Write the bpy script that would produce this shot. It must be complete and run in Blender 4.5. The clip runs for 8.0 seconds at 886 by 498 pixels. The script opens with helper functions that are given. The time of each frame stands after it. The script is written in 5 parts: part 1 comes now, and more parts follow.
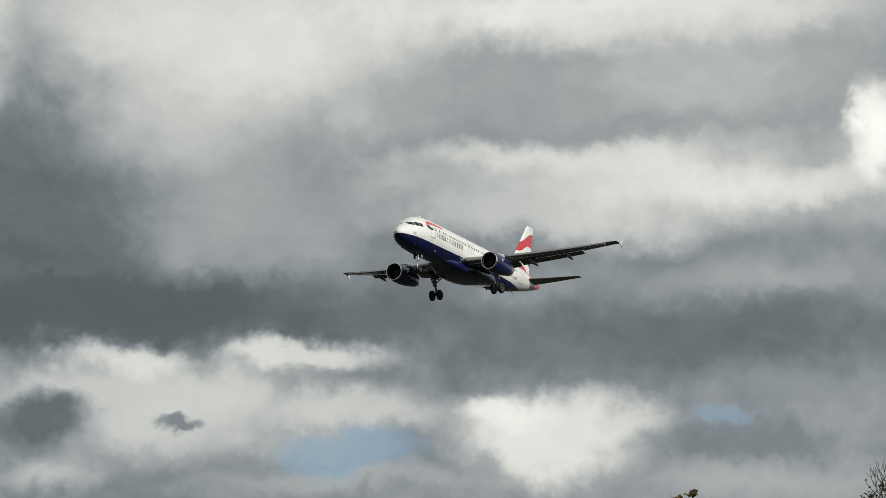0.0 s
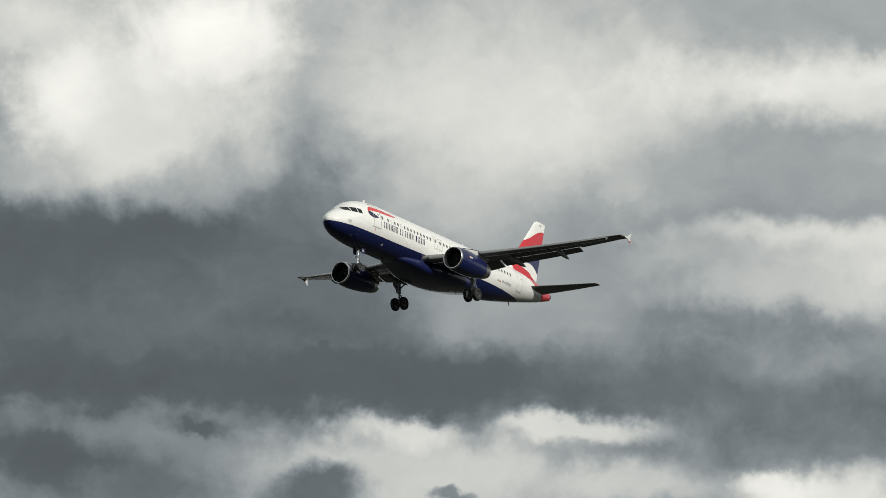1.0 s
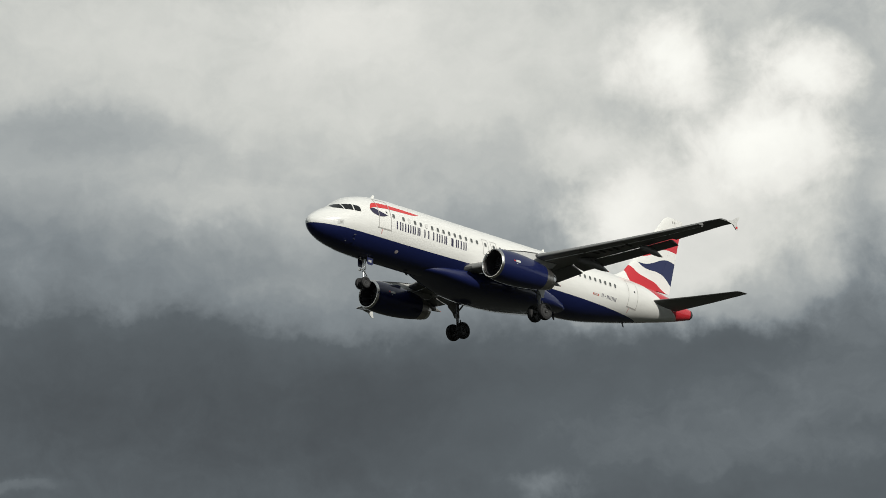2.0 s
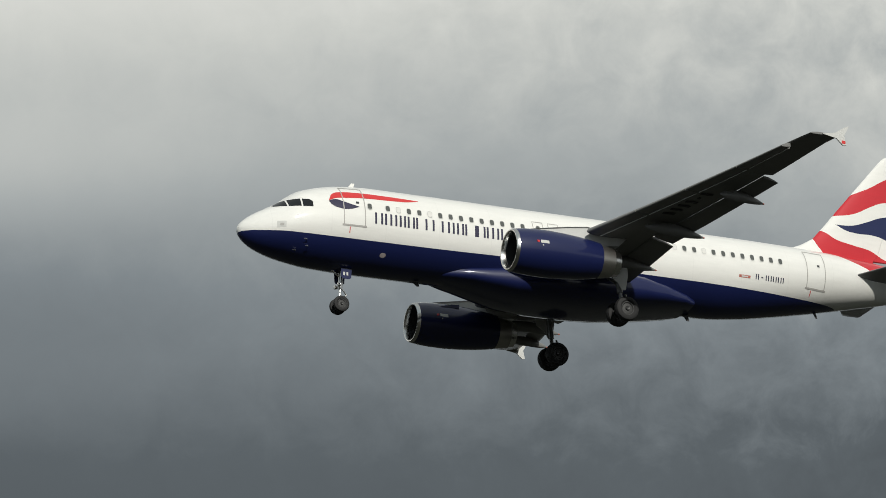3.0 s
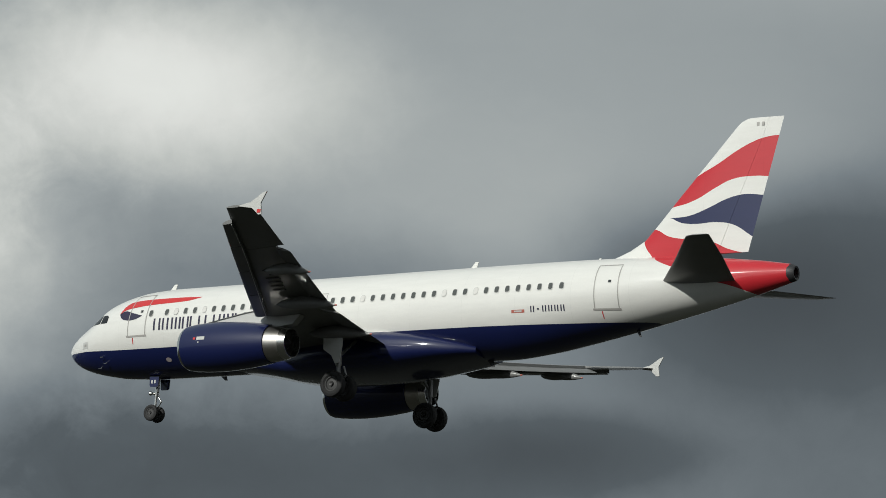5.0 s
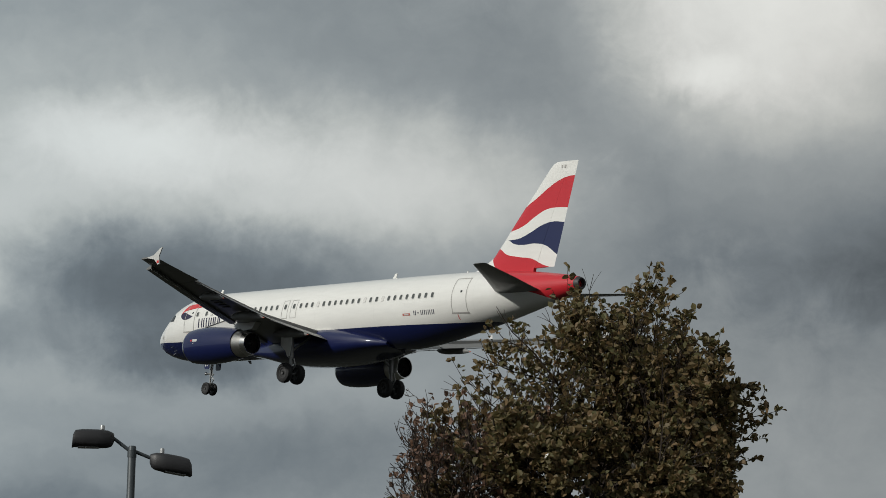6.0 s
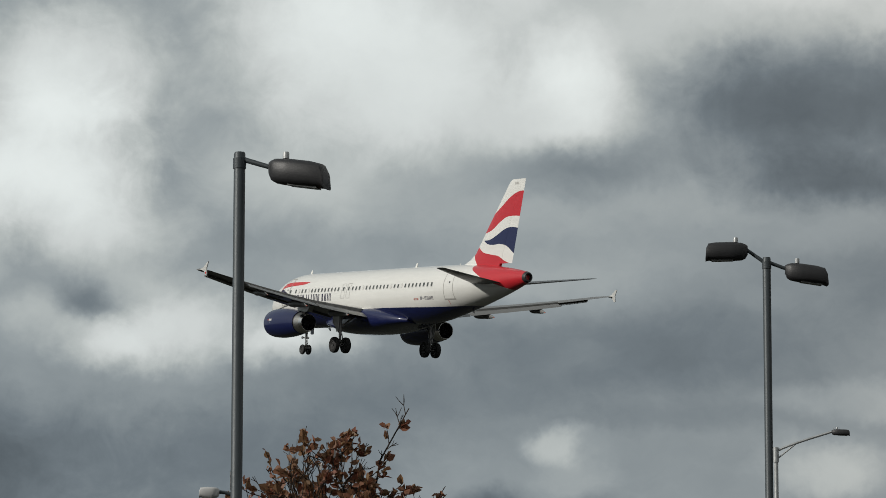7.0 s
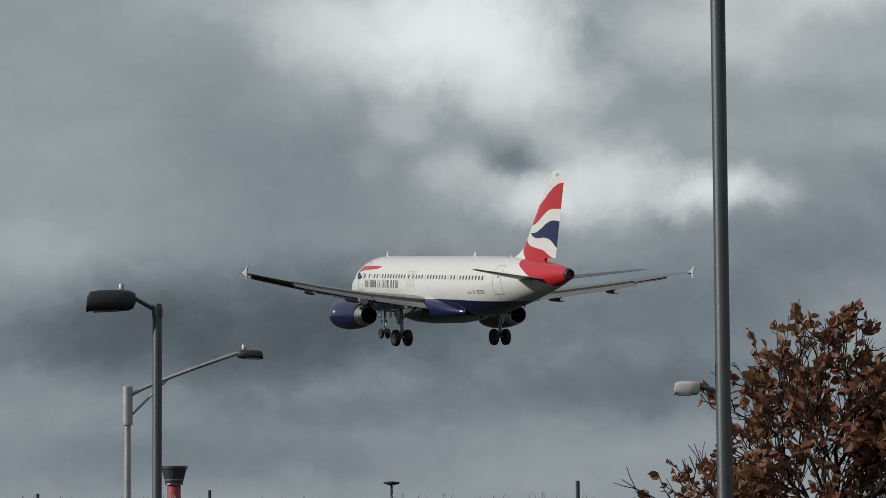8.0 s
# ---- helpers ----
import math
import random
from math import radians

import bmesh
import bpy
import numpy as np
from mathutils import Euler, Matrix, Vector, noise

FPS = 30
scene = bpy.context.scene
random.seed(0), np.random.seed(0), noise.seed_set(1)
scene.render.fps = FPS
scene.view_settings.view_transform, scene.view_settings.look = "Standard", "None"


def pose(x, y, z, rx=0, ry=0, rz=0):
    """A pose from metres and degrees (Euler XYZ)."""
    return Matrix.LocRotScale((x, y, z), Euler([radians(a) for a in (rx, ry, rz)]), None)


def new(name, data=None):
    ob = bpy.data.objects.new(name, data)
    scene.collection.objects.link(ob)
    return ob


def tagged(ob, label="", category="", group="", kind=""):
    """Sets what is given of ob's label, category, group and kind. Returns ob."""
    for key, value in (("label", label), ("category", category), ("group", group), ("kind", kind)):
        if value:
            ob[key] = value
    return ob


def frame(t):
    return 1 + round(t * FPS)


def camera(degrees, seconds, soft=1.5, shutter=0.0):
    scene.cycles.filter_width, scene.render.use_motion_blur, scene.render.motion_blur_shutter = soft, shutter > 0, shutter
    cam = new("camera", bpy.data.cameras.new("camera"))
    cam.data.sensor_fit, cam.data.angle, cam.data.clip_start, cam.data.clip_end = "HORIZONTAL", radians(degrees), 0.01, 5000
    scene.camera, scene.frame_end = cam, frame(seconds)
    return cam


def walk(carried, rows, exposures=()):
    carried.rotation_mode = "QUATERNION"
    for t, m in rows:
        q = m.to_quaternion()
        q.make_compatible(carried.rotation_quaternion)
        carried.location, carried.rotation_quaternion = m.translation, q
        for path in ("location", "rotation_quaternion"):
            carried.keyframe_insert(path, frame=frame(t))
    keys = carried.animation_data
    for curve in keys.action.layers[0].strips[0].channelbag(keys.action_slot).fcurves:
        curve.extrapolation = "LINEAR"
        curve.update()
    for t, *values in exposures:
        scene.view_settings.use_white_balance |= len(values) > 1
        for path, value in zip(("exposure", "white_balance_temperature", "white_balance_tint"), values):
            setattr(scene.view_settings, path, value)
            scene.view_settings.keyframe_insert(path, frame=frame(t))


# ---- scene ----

CAM_ROWS = [
    (0.0, pose(0.00, 0.00, 1.60, 103.46, -0.03, -56.70)),
    (0.5, pose(0.00, 0.00, 1.60, 103.95, -0.60, -54.44)),
    (1.0, pose(0.00, 0.00, 1.60, 104.72, -1.41, -52.00)),
    (1.5, pose(0.00, 0.00, 1.60, 105.69, -1.13, -47.47)),
    (2.0, pose(0.00, 0.00, 1.60, 106.70, 0.47, -40.95)),
    (2.2, pose(0.00, 0.00, 1.60, 107.04, 1.05, -37.93)),
    (3.3, pose(0.00, 0.00, 1.60, 109.33, 2.64, -14.28)),
    (3.5, pose(0.00, 0.00, 1.60, 109.53, 2.45, -9.09)),
    (4.0, pose(0.00, 0.00, 1.60, 108.92, 2.11, 4.48)),
    (4.5, pose(0.00, 0.00, 1.60, 107.30, 0.66, 19.22)),
    (5.0, pose(0.00, 0.00, 1.60, 105.15, -0.97, 31.35)),
    (5.2, pose(0.00, 0.00, 1.60, 104.08, -0.97, 35.83)),
    (6.3, pose(0.00, 0.00, 1.60, 99.72, -0.79, 52.36)),
    (6.5, pose(0.00, 0.00, 1.60, 98.87, -0.44, 55.10)),
    (7.0, pose(-0.45, 0.52, 1.56, 97.60, -0.07, 60.12)),
    (7.5, pose(-2.57, 1.74, 2.11, 96.07, 0.37, 64.69)),
    (8.0, pose(-6.60, 3.07, 2.25, 95.03, 0.38, 67.81)),
]
cam = camera(15.76, 8.0, soft=0.65)
walk(cam, CAM_ROWS, [(0.0, 0.0, 6350, 8), (4.5, 0.0, 6300, 7), (5.2, -0.25, 6150, 6), (6.3, -0.35, 6350, 9), (7.2, -0.35, 6400, 9), (8.0, -0.35, 6250, 9)])

# clouds: azimuth, elevation, half width, half height (degrees), softness of the edge, lightness, cover; later ones lie before earlier ones
SKY_BASE = 0.62
SKY_CLOUDS, SKY_GAPS = [], []


def puff(*row):
    SKY_CLOUDS.append(row)


def gap(*row):
    SKY_GAPS.append(row)



# smooth rain-grey sheet in the middle of the sky
puff(10.4, 27.5, 89.36, 8.61, 1.00, 1.272, 0.85)
puff(9.6, 12.4, 81.19, 9.06, 1.00, 0.052, 0.85)
puff(5.9, 24.1, 11.17, 2.83, 1.00, 1.100, 0.60)
puff(10.0, 20.6, 15.74, 1.81, 1.00, 0.883, 0.50)
puff(4.2, 18.5, 8.36, 2.27, 1.00, 0.284, 0.70)
puff(14.3, 17.3, 8.30, 2.27, 1.00, 0.362, 0.70)
puff(-10.5, 23.1, 6.16, 2.61, 1.00, 0.841, 0.60)
puff(-2.4, 22.1, 7.34, 2.27, 1.00, 0.600, 0.60)
puff(2.4, 20.0, 6.03, 2.83, 1.00, 0.457, 0.60)
puff(-10.5, 19.2, 4.80, 2.27, 1.00, 0.454, 0.60)
puff(-1.6, 15.2, 10.56, 2.04, 1.00, 0.381, 0.60)
puff(-24.2, 20.9, 5.46, 2.04, 1.00, 0.728, 0.60)
puff(-16.7, 20.2, 8.45, 2.49, 1.00, 0.629, 0.60)
puff(-26.2, 16.9, 5.33, 2.49, 1.00, 0.618, 0.60)
puff(-18.3, 15.7, 9.41, 2.27, 1.00, 0.195, 0.70)
puff(-16.8, 13.4, 10.48, 1.36, 1.00, 0.034, 0.60)
# brighter cloud and grey bank beside the sheet
puff(-30.7, 16.0, 9.43, 4.76, 1.00, 0.742, 0.80)
puff(-37.0, 17.9, 5.95, 2.49, 1.00, 1.381, 0.70)
puff(-33.8, 14.3, 5.85, 1.70, 1.00, 0.343, 0.70)
puff(-35.9, 10.9, 10.38, 2.04, 1.00, 0.067, 0.80)
puff(-42.2, 14.7, 5.62, 3.74, 1.00, 1.207, 0.85)
puff(-42.8, 16.3, 4.25, 3.17, 1.00, 1.412, 0.70)
puff(-44.1, 17.3, 1.78, 2.04, 1.00, 1.450, 0.90)
puff(-43.6, 14.0, 1.52, 0.68, 1.00, 1.450, 0.60)
puff(-42.0, 11.9, 3.47, 1.59, 1.00, 0.569, 0.70)
puff(-30.2, 9.9, 3.22, 0.51, 1.00, 0.430, 0.80)
puff(-29.7, 11.5, 4.05, 1.13, 1.00, -0.066, 0.60)
puff(-25.6, 14.5, 5.38, 2.72, 1.00, -0.141, 0.75)
puff(-26.8, 17.1, 3.08, 2.27, 1.00, 0.631, 0.60)
# broken clouds over the airfield
puff(-56.1, 11.3, 12.71, 5.10, 1.00, 1.065, 0.80)
puff(-56.0, 6.0, 12.53, 3.17, 1.00, 0.559, 0.90)
puff(-49.9, 12.0, 5.79, 2.04, 1.00, 1.116, 0.80)
puff(-54.0, 12.7, 4.06, 1.25, 1.00, 1.279, 0.80)
puff(-51.1, 10.1, 4.83, 1.70, 1.00, 0.353, 0.90)
puff(-48.1, 10.0, 2.99, 2.04, 1.00, 0.608, 0.70)
puff(-54.0, 10.5, 3.00, 1.47, 1.00, 0.654, 0.70)
puff(-61.9, 11.5, 3.47, 2.72, 1.00, 1.450, 0.85)
puff(-60.6, 10.7, 1.96, 1.36, 0.92, 1.450, 0.80)
puff(-62.3, 12.6, 1.51, 1.02, 0.92, 1.450, 0.80)
puff(-57.8, 10.1, 1.73, 1.08, 1.00, 1.423, 0.80)
puff(-59.0, 12.2, 1.39, 1.13, 1.00, 1.160, 0.70)
puff(-60.6, 13.0, 0.93, 0.57, 0.92, 1.271, 0.70)
puff(-59.1, 8.5, 3.78, 1.02, 1.00, 0.713, 0.80)
puff(-60.6, 7.2, 3.43, 0.68, 1.00, 0.628, 0.80)
puff(-62.9, 5.9, 1.71, 0.79, 1.00, 1.349, 0.85)
puff(-57.0, 6.2, 5.70, 1.25, 1.00, 0.547, 0.80)
puff(-51.4, 7.1, 4.57, 1.36, 1.00, 0.416, 0.80)
puff(-57.4, 5.8, 0.57, 0.34, 0.92, 0.726, 0.70)
puff(-51.4, 4.8, 3.75, 0.51, 0.81, 0.833, 0.85)
puff(-56.0, 4.5, 3.41, 0.34, 0.92, 0.502, 0.80)
puff(-61.0, 4.6, 3.41, 0.45, 1.00, 0.650, 0.70)
puff(-53.8, 10.0, 4.37, 2.15, 1.00, 0.303, 0.90)
puff(-53.0, 8.7, 2.86, 0.79, 1.00, 0.194, 0.70)
puff(-57.9, 10.7, 1.50, 1.25, 1.00, 1.450, 0.80)
puff(-61.0, 10.4, 2.88, 1.70, 1.00, 1.132, 0.70)
puff(-60.8, 8.7, 2.87, 0.68, 1.00, 0.695, 0.70)
puff(-56.4, 5.6, 4.78, 1.25, 1.00, 0.353, 0.85)
puff(-53.9, 7.8, 3.43, 0.45, 1.00, 0.641, 0.70)
puff(-58.9, 7.0, 3.42, 0.45, 1.00, 0.723, 0.60)
puff(-55.4, 6.8, 3.42, 0.34, 1.00, 0.550, 0.60)
puff(-58.0, 4.1, 0.97, 0.51, 0.70, 0.923, 0.85)
puff(-57.3, 4.0, 0.57, 0.57, 0.70, 0.640, 0.70)
puff(-53.3, 3.7, 1.70, 0.79, 0.81, 0.925, 0.80)
puff(-52.9, 4.8, 1.82, 0.45, 0.92, 0.663, 0.70)
puff(-59.0, 3.5, 0.91, 0.57, 0.81, 0.621, 0.70)
puff(-55.6, 3.4, 1.36, 0.34, 0.81, 0.585, 0.70)
puff(-61.0, 5.0, 3.98, 0.68, 1.00, 0.470, 0.70)
puff(-67.0, 10.7, 2.42, 1.93, 1.00, 1.450, 0.75)
puff(-71.1, 6.2, 4.79, 2.95, 1.00, 0.511, 0.90)
puff(-69.6, 3.8, 6.36, 1.70, 1.00, 0.196, 0.85)
puff(-60.9, 4.8, 4.55, 1.25, 1.00, 0.466, 0.80)
puff(-70.6, 8.7, 3.44, 1.81, 1.00, 1.228, 0.80)
puff(-72.3, 9.0, 1.72, 1.70, 1.00, 0.735, 0.70)
puff(-67.8, 9.1, 3.21, 1.93, 1.00, 1.450, 0.85)
puff(-66.9, 10.1, 1.38, 0.79, 0.92, 1.450, 0.80)
puff(-71.4, 10.2, 1.27, 0.62, 0.81, 1.450, 0.85)
puff(-66.3, 8.0, 2.29, 1.25, 1.00, 1.236, 0.80)
puff(-65.9, 5.9, 1.71, 0.79, 0.92, 1.297, 0.85)
puff(-67.5, 6.3, 1.25, 0.79, 1.00, 0.917, 0.70)
puff(-69.2, 6.5, 0.63, 0.51, 0.92, 0.667, 0.80)
puff(-68.6, 7.0, 1.14, 0.45, 1.00, 0.794, 0.70)
puff(-62.9, 8.8, 2.64, 1.25, 1.00, 1.020, 0.70)
puff(-62.4, 7.0, 3.42, 1.02, 1.00, 0.710, 0.70)
puff(-58.8, 10.0, 2.07, 0.79, 1.00, 1.089, 0.80)
puff(-57.5, 9.0, 2.98, 0.79, 1.00, 0.461, 0.85)
puff(-57.9, 7.1, 3.42, 1.02, 1.00, 0.775, 0.70)
puff(-57.7, 3.5, 1.02, 0.57, 0.70, 0.715, 0.85)
puff(-57.2, 2.7, 0.68, 0.79, 0.81, 0.433, 0.70)
puff(-59.1, 2.8, 1.47, 0.68, 0.92, 0.259, 0.80)
puff(-59.2, 1.8, 1.25, 0.45, 0.81, 0.615, 0.80)
puff(-57.4, 5.6, 1.37, 0.68, 1.00, 0.551, 0.60)
puff(-70.1, 2.2, 3.97, 0.57, 1.00, 0.435, 0.80)
puff(-63.5, 2.7, 4.54, 0.91, 1.00, 0.313, 0.60)
puff(-74.2, 7.0, 4.34, 3.40, 1.00, 0.669, 0.85)
puff(-71.5, 8.0, 2.86, 2.49, 1.00, 0.552, 0.80)
puff(-73.2, 3.4, 5.67, 1.70, 1.00, 0.241, 0.85)
puff(-72.2, 1.4, 6.80, 1.02, 1.00, 0.425, 0.85)
puff(-74.9, 5.0, 2.05, 1.25, 1.00, 0.753, 0.70)
puff(-75.2, 2.5, 2.04, 0.68, 1.00, 0.545, 0.70)
puff(-65.6, 2.4, 5.67, 1.02, 1.00, 0.308, 0.50)
puff(-67.1, 8.8, 2.29, 1.02, 1.00, 1.450, 0.70)
puff(-68.6, 7.3, 0.80, 0.57, 0.92, 0.861, 0.60)
puff(-64.7, 6.2, 1.48, 1.25, 0.92, 1.218, 0.80)
puff(-65.6, 7.0, 1.14, 0.68, 1.00, 0.942, 0.60)
puff(-66.6, 6.7, 0.80, 0.57, 1.00, 0.314, 0.60)
puff(-63.6, 3.8, 4.54, 1.36, 1.00, 0.249, 0.50)
# heavy broken clouds on the approach side
puff(40.2, 20.1, 15.69, 4.30, 1.00, 0.966, 0.85)
puff(39.2, 13.9, 15.17, 2.95, 1.00, 0.012, 0.90)
puff(39.7, 15.9, 11.78, 1.59, 1.00, 0.620, 0.60)
puff(34.3, 20.3, 4.83, 1.81, 1.00, 0.872, 0.70)
puff(39.4, 20.6, 2.42, 1.25, 1.00, 1.074, 0.70)
puff(34.1, 18.8, 3.11, 0.91, 1.00, 0.527, 0.70)
puff(37.2, 17.5, 4.16, 1.02, 1.00, 0.840, 0.70)
puff(42.1, 18.2, 2.39, 1.25, 1.00, 0.737, 0.70)
puff(41.5, 19.2, 2.40, 0.91, 1.00, 0.938, 0.60)
puff(45.5, 19.9, 1.57, 1.36, 1.00, 1.450, 0.70)
puff(47.2, 17.9, 2.26, 1.70, 1.00, 1.083, 0.85)
puff(47.9, 19.8, 1.32, 1.02, 1.00, 1.450, 0.70)
puff(48.4, 16.6, 0.83, 1.02, 0.81, 0.861, 0.70)
puff(45.0, 17.8, 1.78, 1.36, 1.00, 0.860, 0.70)
puff(49.0, 16.9, 0.71, 2.83, 1.00, 0.445, 0.60)
puff(46.4, 14.6, 5.85, 1.25, 1.00, 0.170, 0.80)
puff(36.0, 14.7, 5.86, 0.79, 1.00, 0.166, 0.60)
puff(43.3, 12.5, 1.39, 0.40, 0.92, 0.666, 0.70)
puff(47.9, 12.3, 1.39, 0.28, 0.81, 0.792, 0.80)
puff(33.6, 12.3, 1.28, 0.25, 0.81, 0.369, 0.70)
puff(52.8, 17.7, 5.35, 3.17, 1.00, 0.848, 0.85)
puff(44.9, 13.3, 6.05, 2.15, 1.00, 0.287, 0.90)
puff(49.1, 15.8, 1.77, 2.61, 1.00, 0.180, 0.80)
puff(51.4, 15.6, 2.59, 1.81, 1.00, 0.630, 0.70)
puff(45.6, 16.9, 3.08, 2.15, 0.65, 1.007, 0.90)
puff(44.6, 17.2, 1.54, 1.25, 1.00, 1.281, 0.70)
puff(47.2, 18.4, 2.15, 1.25, 1.00, 1.450, 0.75)
puff(47.5, 16.0, 0.94, 0.91, 0.70, 0.626, 0.80)
puff(43.9, 18.4, 1.55, 0.68, 0.92, 0.969, 0.80)
puff(44.0, 15.9, 1.77, 0.68, 1.00, 0.692, 0.70)
puff(46.5, 15.5, 1.53, 0.68, 1.00, 0.517, 0.60)
puff(46.4, 15.0, 1.88, 0.57, 1.00, 0.143, 0.70)
puff(49.8, 13.4, 6.99, 1.70, 1.00, 0.335, 0.80)
puff(49.8, 12.3, 10.44, 0.79, 1.00, 0.086, 0.85)
puff(53.4, 13.5, 2.91, 1.25, 1.00, 0.598, 0.60)
puff(46.2, 11.3, 5.20, 0.57, 0.92, 0.473, 0.80)
puff(47.2, 11.5, 0.92, 0.23, 0.81, 0.181, 0.80)
puff(44.3, 10.9, 1.96, 0.79, 0.81, 0.146, 0.85)
puff(46.3, 10.5, 2.30, 0.57, 0.81, 0.285, 0.80)
puff(50.1, 10.6, 1.38, 0.57, 0.70, 0.157, 0.85)
puff(48.5, 10.3, 1.15, 0.34, 0.81, 0.324, 0.70)
puff(53.0, 17.2, 8.30, 2.61, 1.00, 1.002, 0.85)
puff(61.0, 14.5, 8.19, 1.25, 1.00, 1.002, 0.85)
puff(51.6, 15.3, 4.11, 1.25, 1.00, 0.797, 0.70)
puff(49.2, 13.6, 4.89, 2.61, 1.00, 0.272, 0.90)
puff(52.9, 14.0, 3.50, 1.59, 1.00, 0.696, 0.70)
puff(52.0, 13.4, 1.40, 1.13, 1.00, 0.683, 0.50)
puff(60.0, 17.7, 7.13, 1.02, 1.00, 1.263, 0.80)
puff(64.6, 15.4, 0.65, 1.25, 0.81, 1.450, 0.85)
puff(58.2, 16.3, 4.49, 1.25, 0.65, 0.571, 0.88)
puff(61.7, 16.4, 3.78, 1.25, 0.81, 0.733, 0.88)
puff(60.6, 17.5, 3.56, 0.79, 0.92, 0.932, 0.80)
puff(55.0, 15.9, 0.77, 0.51, 0.81, 0.749, 0.85)
puff(62.4, 15.2, 2.58, 0.48, 0.81, 0.728, 0.85)
puff(60.0, 15.6, 3.76, 0.34, 1.00, 0.549, 0.70)
puff(59.0, 15.0, 5.28, 0.45, 1.00, 1.005, 0.80)
puff(56.0, 14.6, 1.52, 0.45, 0.92, 0.740, 0.75)
puff(58.9, 13.9, 4.67, 0.68, 1.00, 0.918, 0.70)
puff(62.6, 14.5, 3.51, 0.57, 1.00, 1.129, 0.60)
puff(57.4, 14.0, 1.87, 0.57, 1.00, 0.754, 0.60)
puff(61.5, 11.9, 7.18, 1.47, 0.92, 0.312, 0.94)
puff(55.3, 12.3, 6.49, 0.91, 1.00, 0.308, 0.90)
puff(50.7, 12.3, 4.64, 0.79, 1.00, 0.237, 0.90)
puff(62.5, 12.8, 4.07, 0.68, 1.00, 0.694, 0.70)
puff(58.4, 12.7, 2.32, 0.45, 1.00, 0.560, 0.60)
puff(51.2, 10.6, 4.84, 1.08, 0.65, 0.880, 0.90)
puff(50.9, 11.4, 1.85, 0.40, 0.81, 1.029, 0.80)
puff(54.2, 11.4, 2.31, 0.40, 0.81, 1.052, 0.80)
puff(55.2, 10.5, 2.88, 0.68, 0.81, 0.895, 0.80)
puff(58.7, 10.1, 2.42, 1.08, 0.65, 1.029, 0.90)
puff(57.9, 10.5, 1.15, 0.45, 0.81, 1.189, 0.70)
puff(52.3, 9.9, 4.03, 0.68, 1.00, 0.808, 0.60)
puff(57.7, 9.4, 0.69, 0.45, 0.70, 0.588, 0.70)
puff(49.3, 10.3, 1.50, 0.66, 0.65, 0.246, 0.90)
puff(52.0, 10.3, 0.48, 0.23, 0.70, 0.365, 0.85)
puff(63.2, 10.9, 4.04, 0.68, 1.00, 0.504, 0.80)
puff(62.0, 10.0, 2.65, 0.48, 0.70, 0.399, 0.88)
puff(62.5, 9.3, 3.44, 0.45, 0.92, 0.647, 0.80)
puff(54.8, 9.2, 4.59, 0.32, 1.00, 0.712, 0.70)
puff(49.7, 9.4, 1.72, 0.45, 1.00, 0.854, 0.70)
gap(55.0, 9.7, 1.85, 0.59, 0.55)
gap(61.5, 10.4, 0.82, 0.20, 0.45)
gap(-29.9, 9.8, 2.05, 0.32, 0.35)

# ---------------------------------------------------------------- sky and sun
SUN_AZ, SUN_EL = 187.0, 27.0          # degrees; azimuth clockwise from +y


def daylight_sun():
    data = bpy.data.lights.new("sun", "SUN")
    data.energy, data.angle, data.color = 3.6, radians(0.6), (1.0, 0.95, 0.87)
    ob = new("sun", data)
    a, e = radians(SUN_AZ), radians(SUN_EL)
    way = Vector((math.sin(a) * math.cos(e), math.cos(a) * math.cos(e), math.sin(e)))
    ob.rotation_mode = "QUATERNION"
    ob.rotation_quaternion = way.to_track_quat("Z", "Y")
    ob.location = way * 60


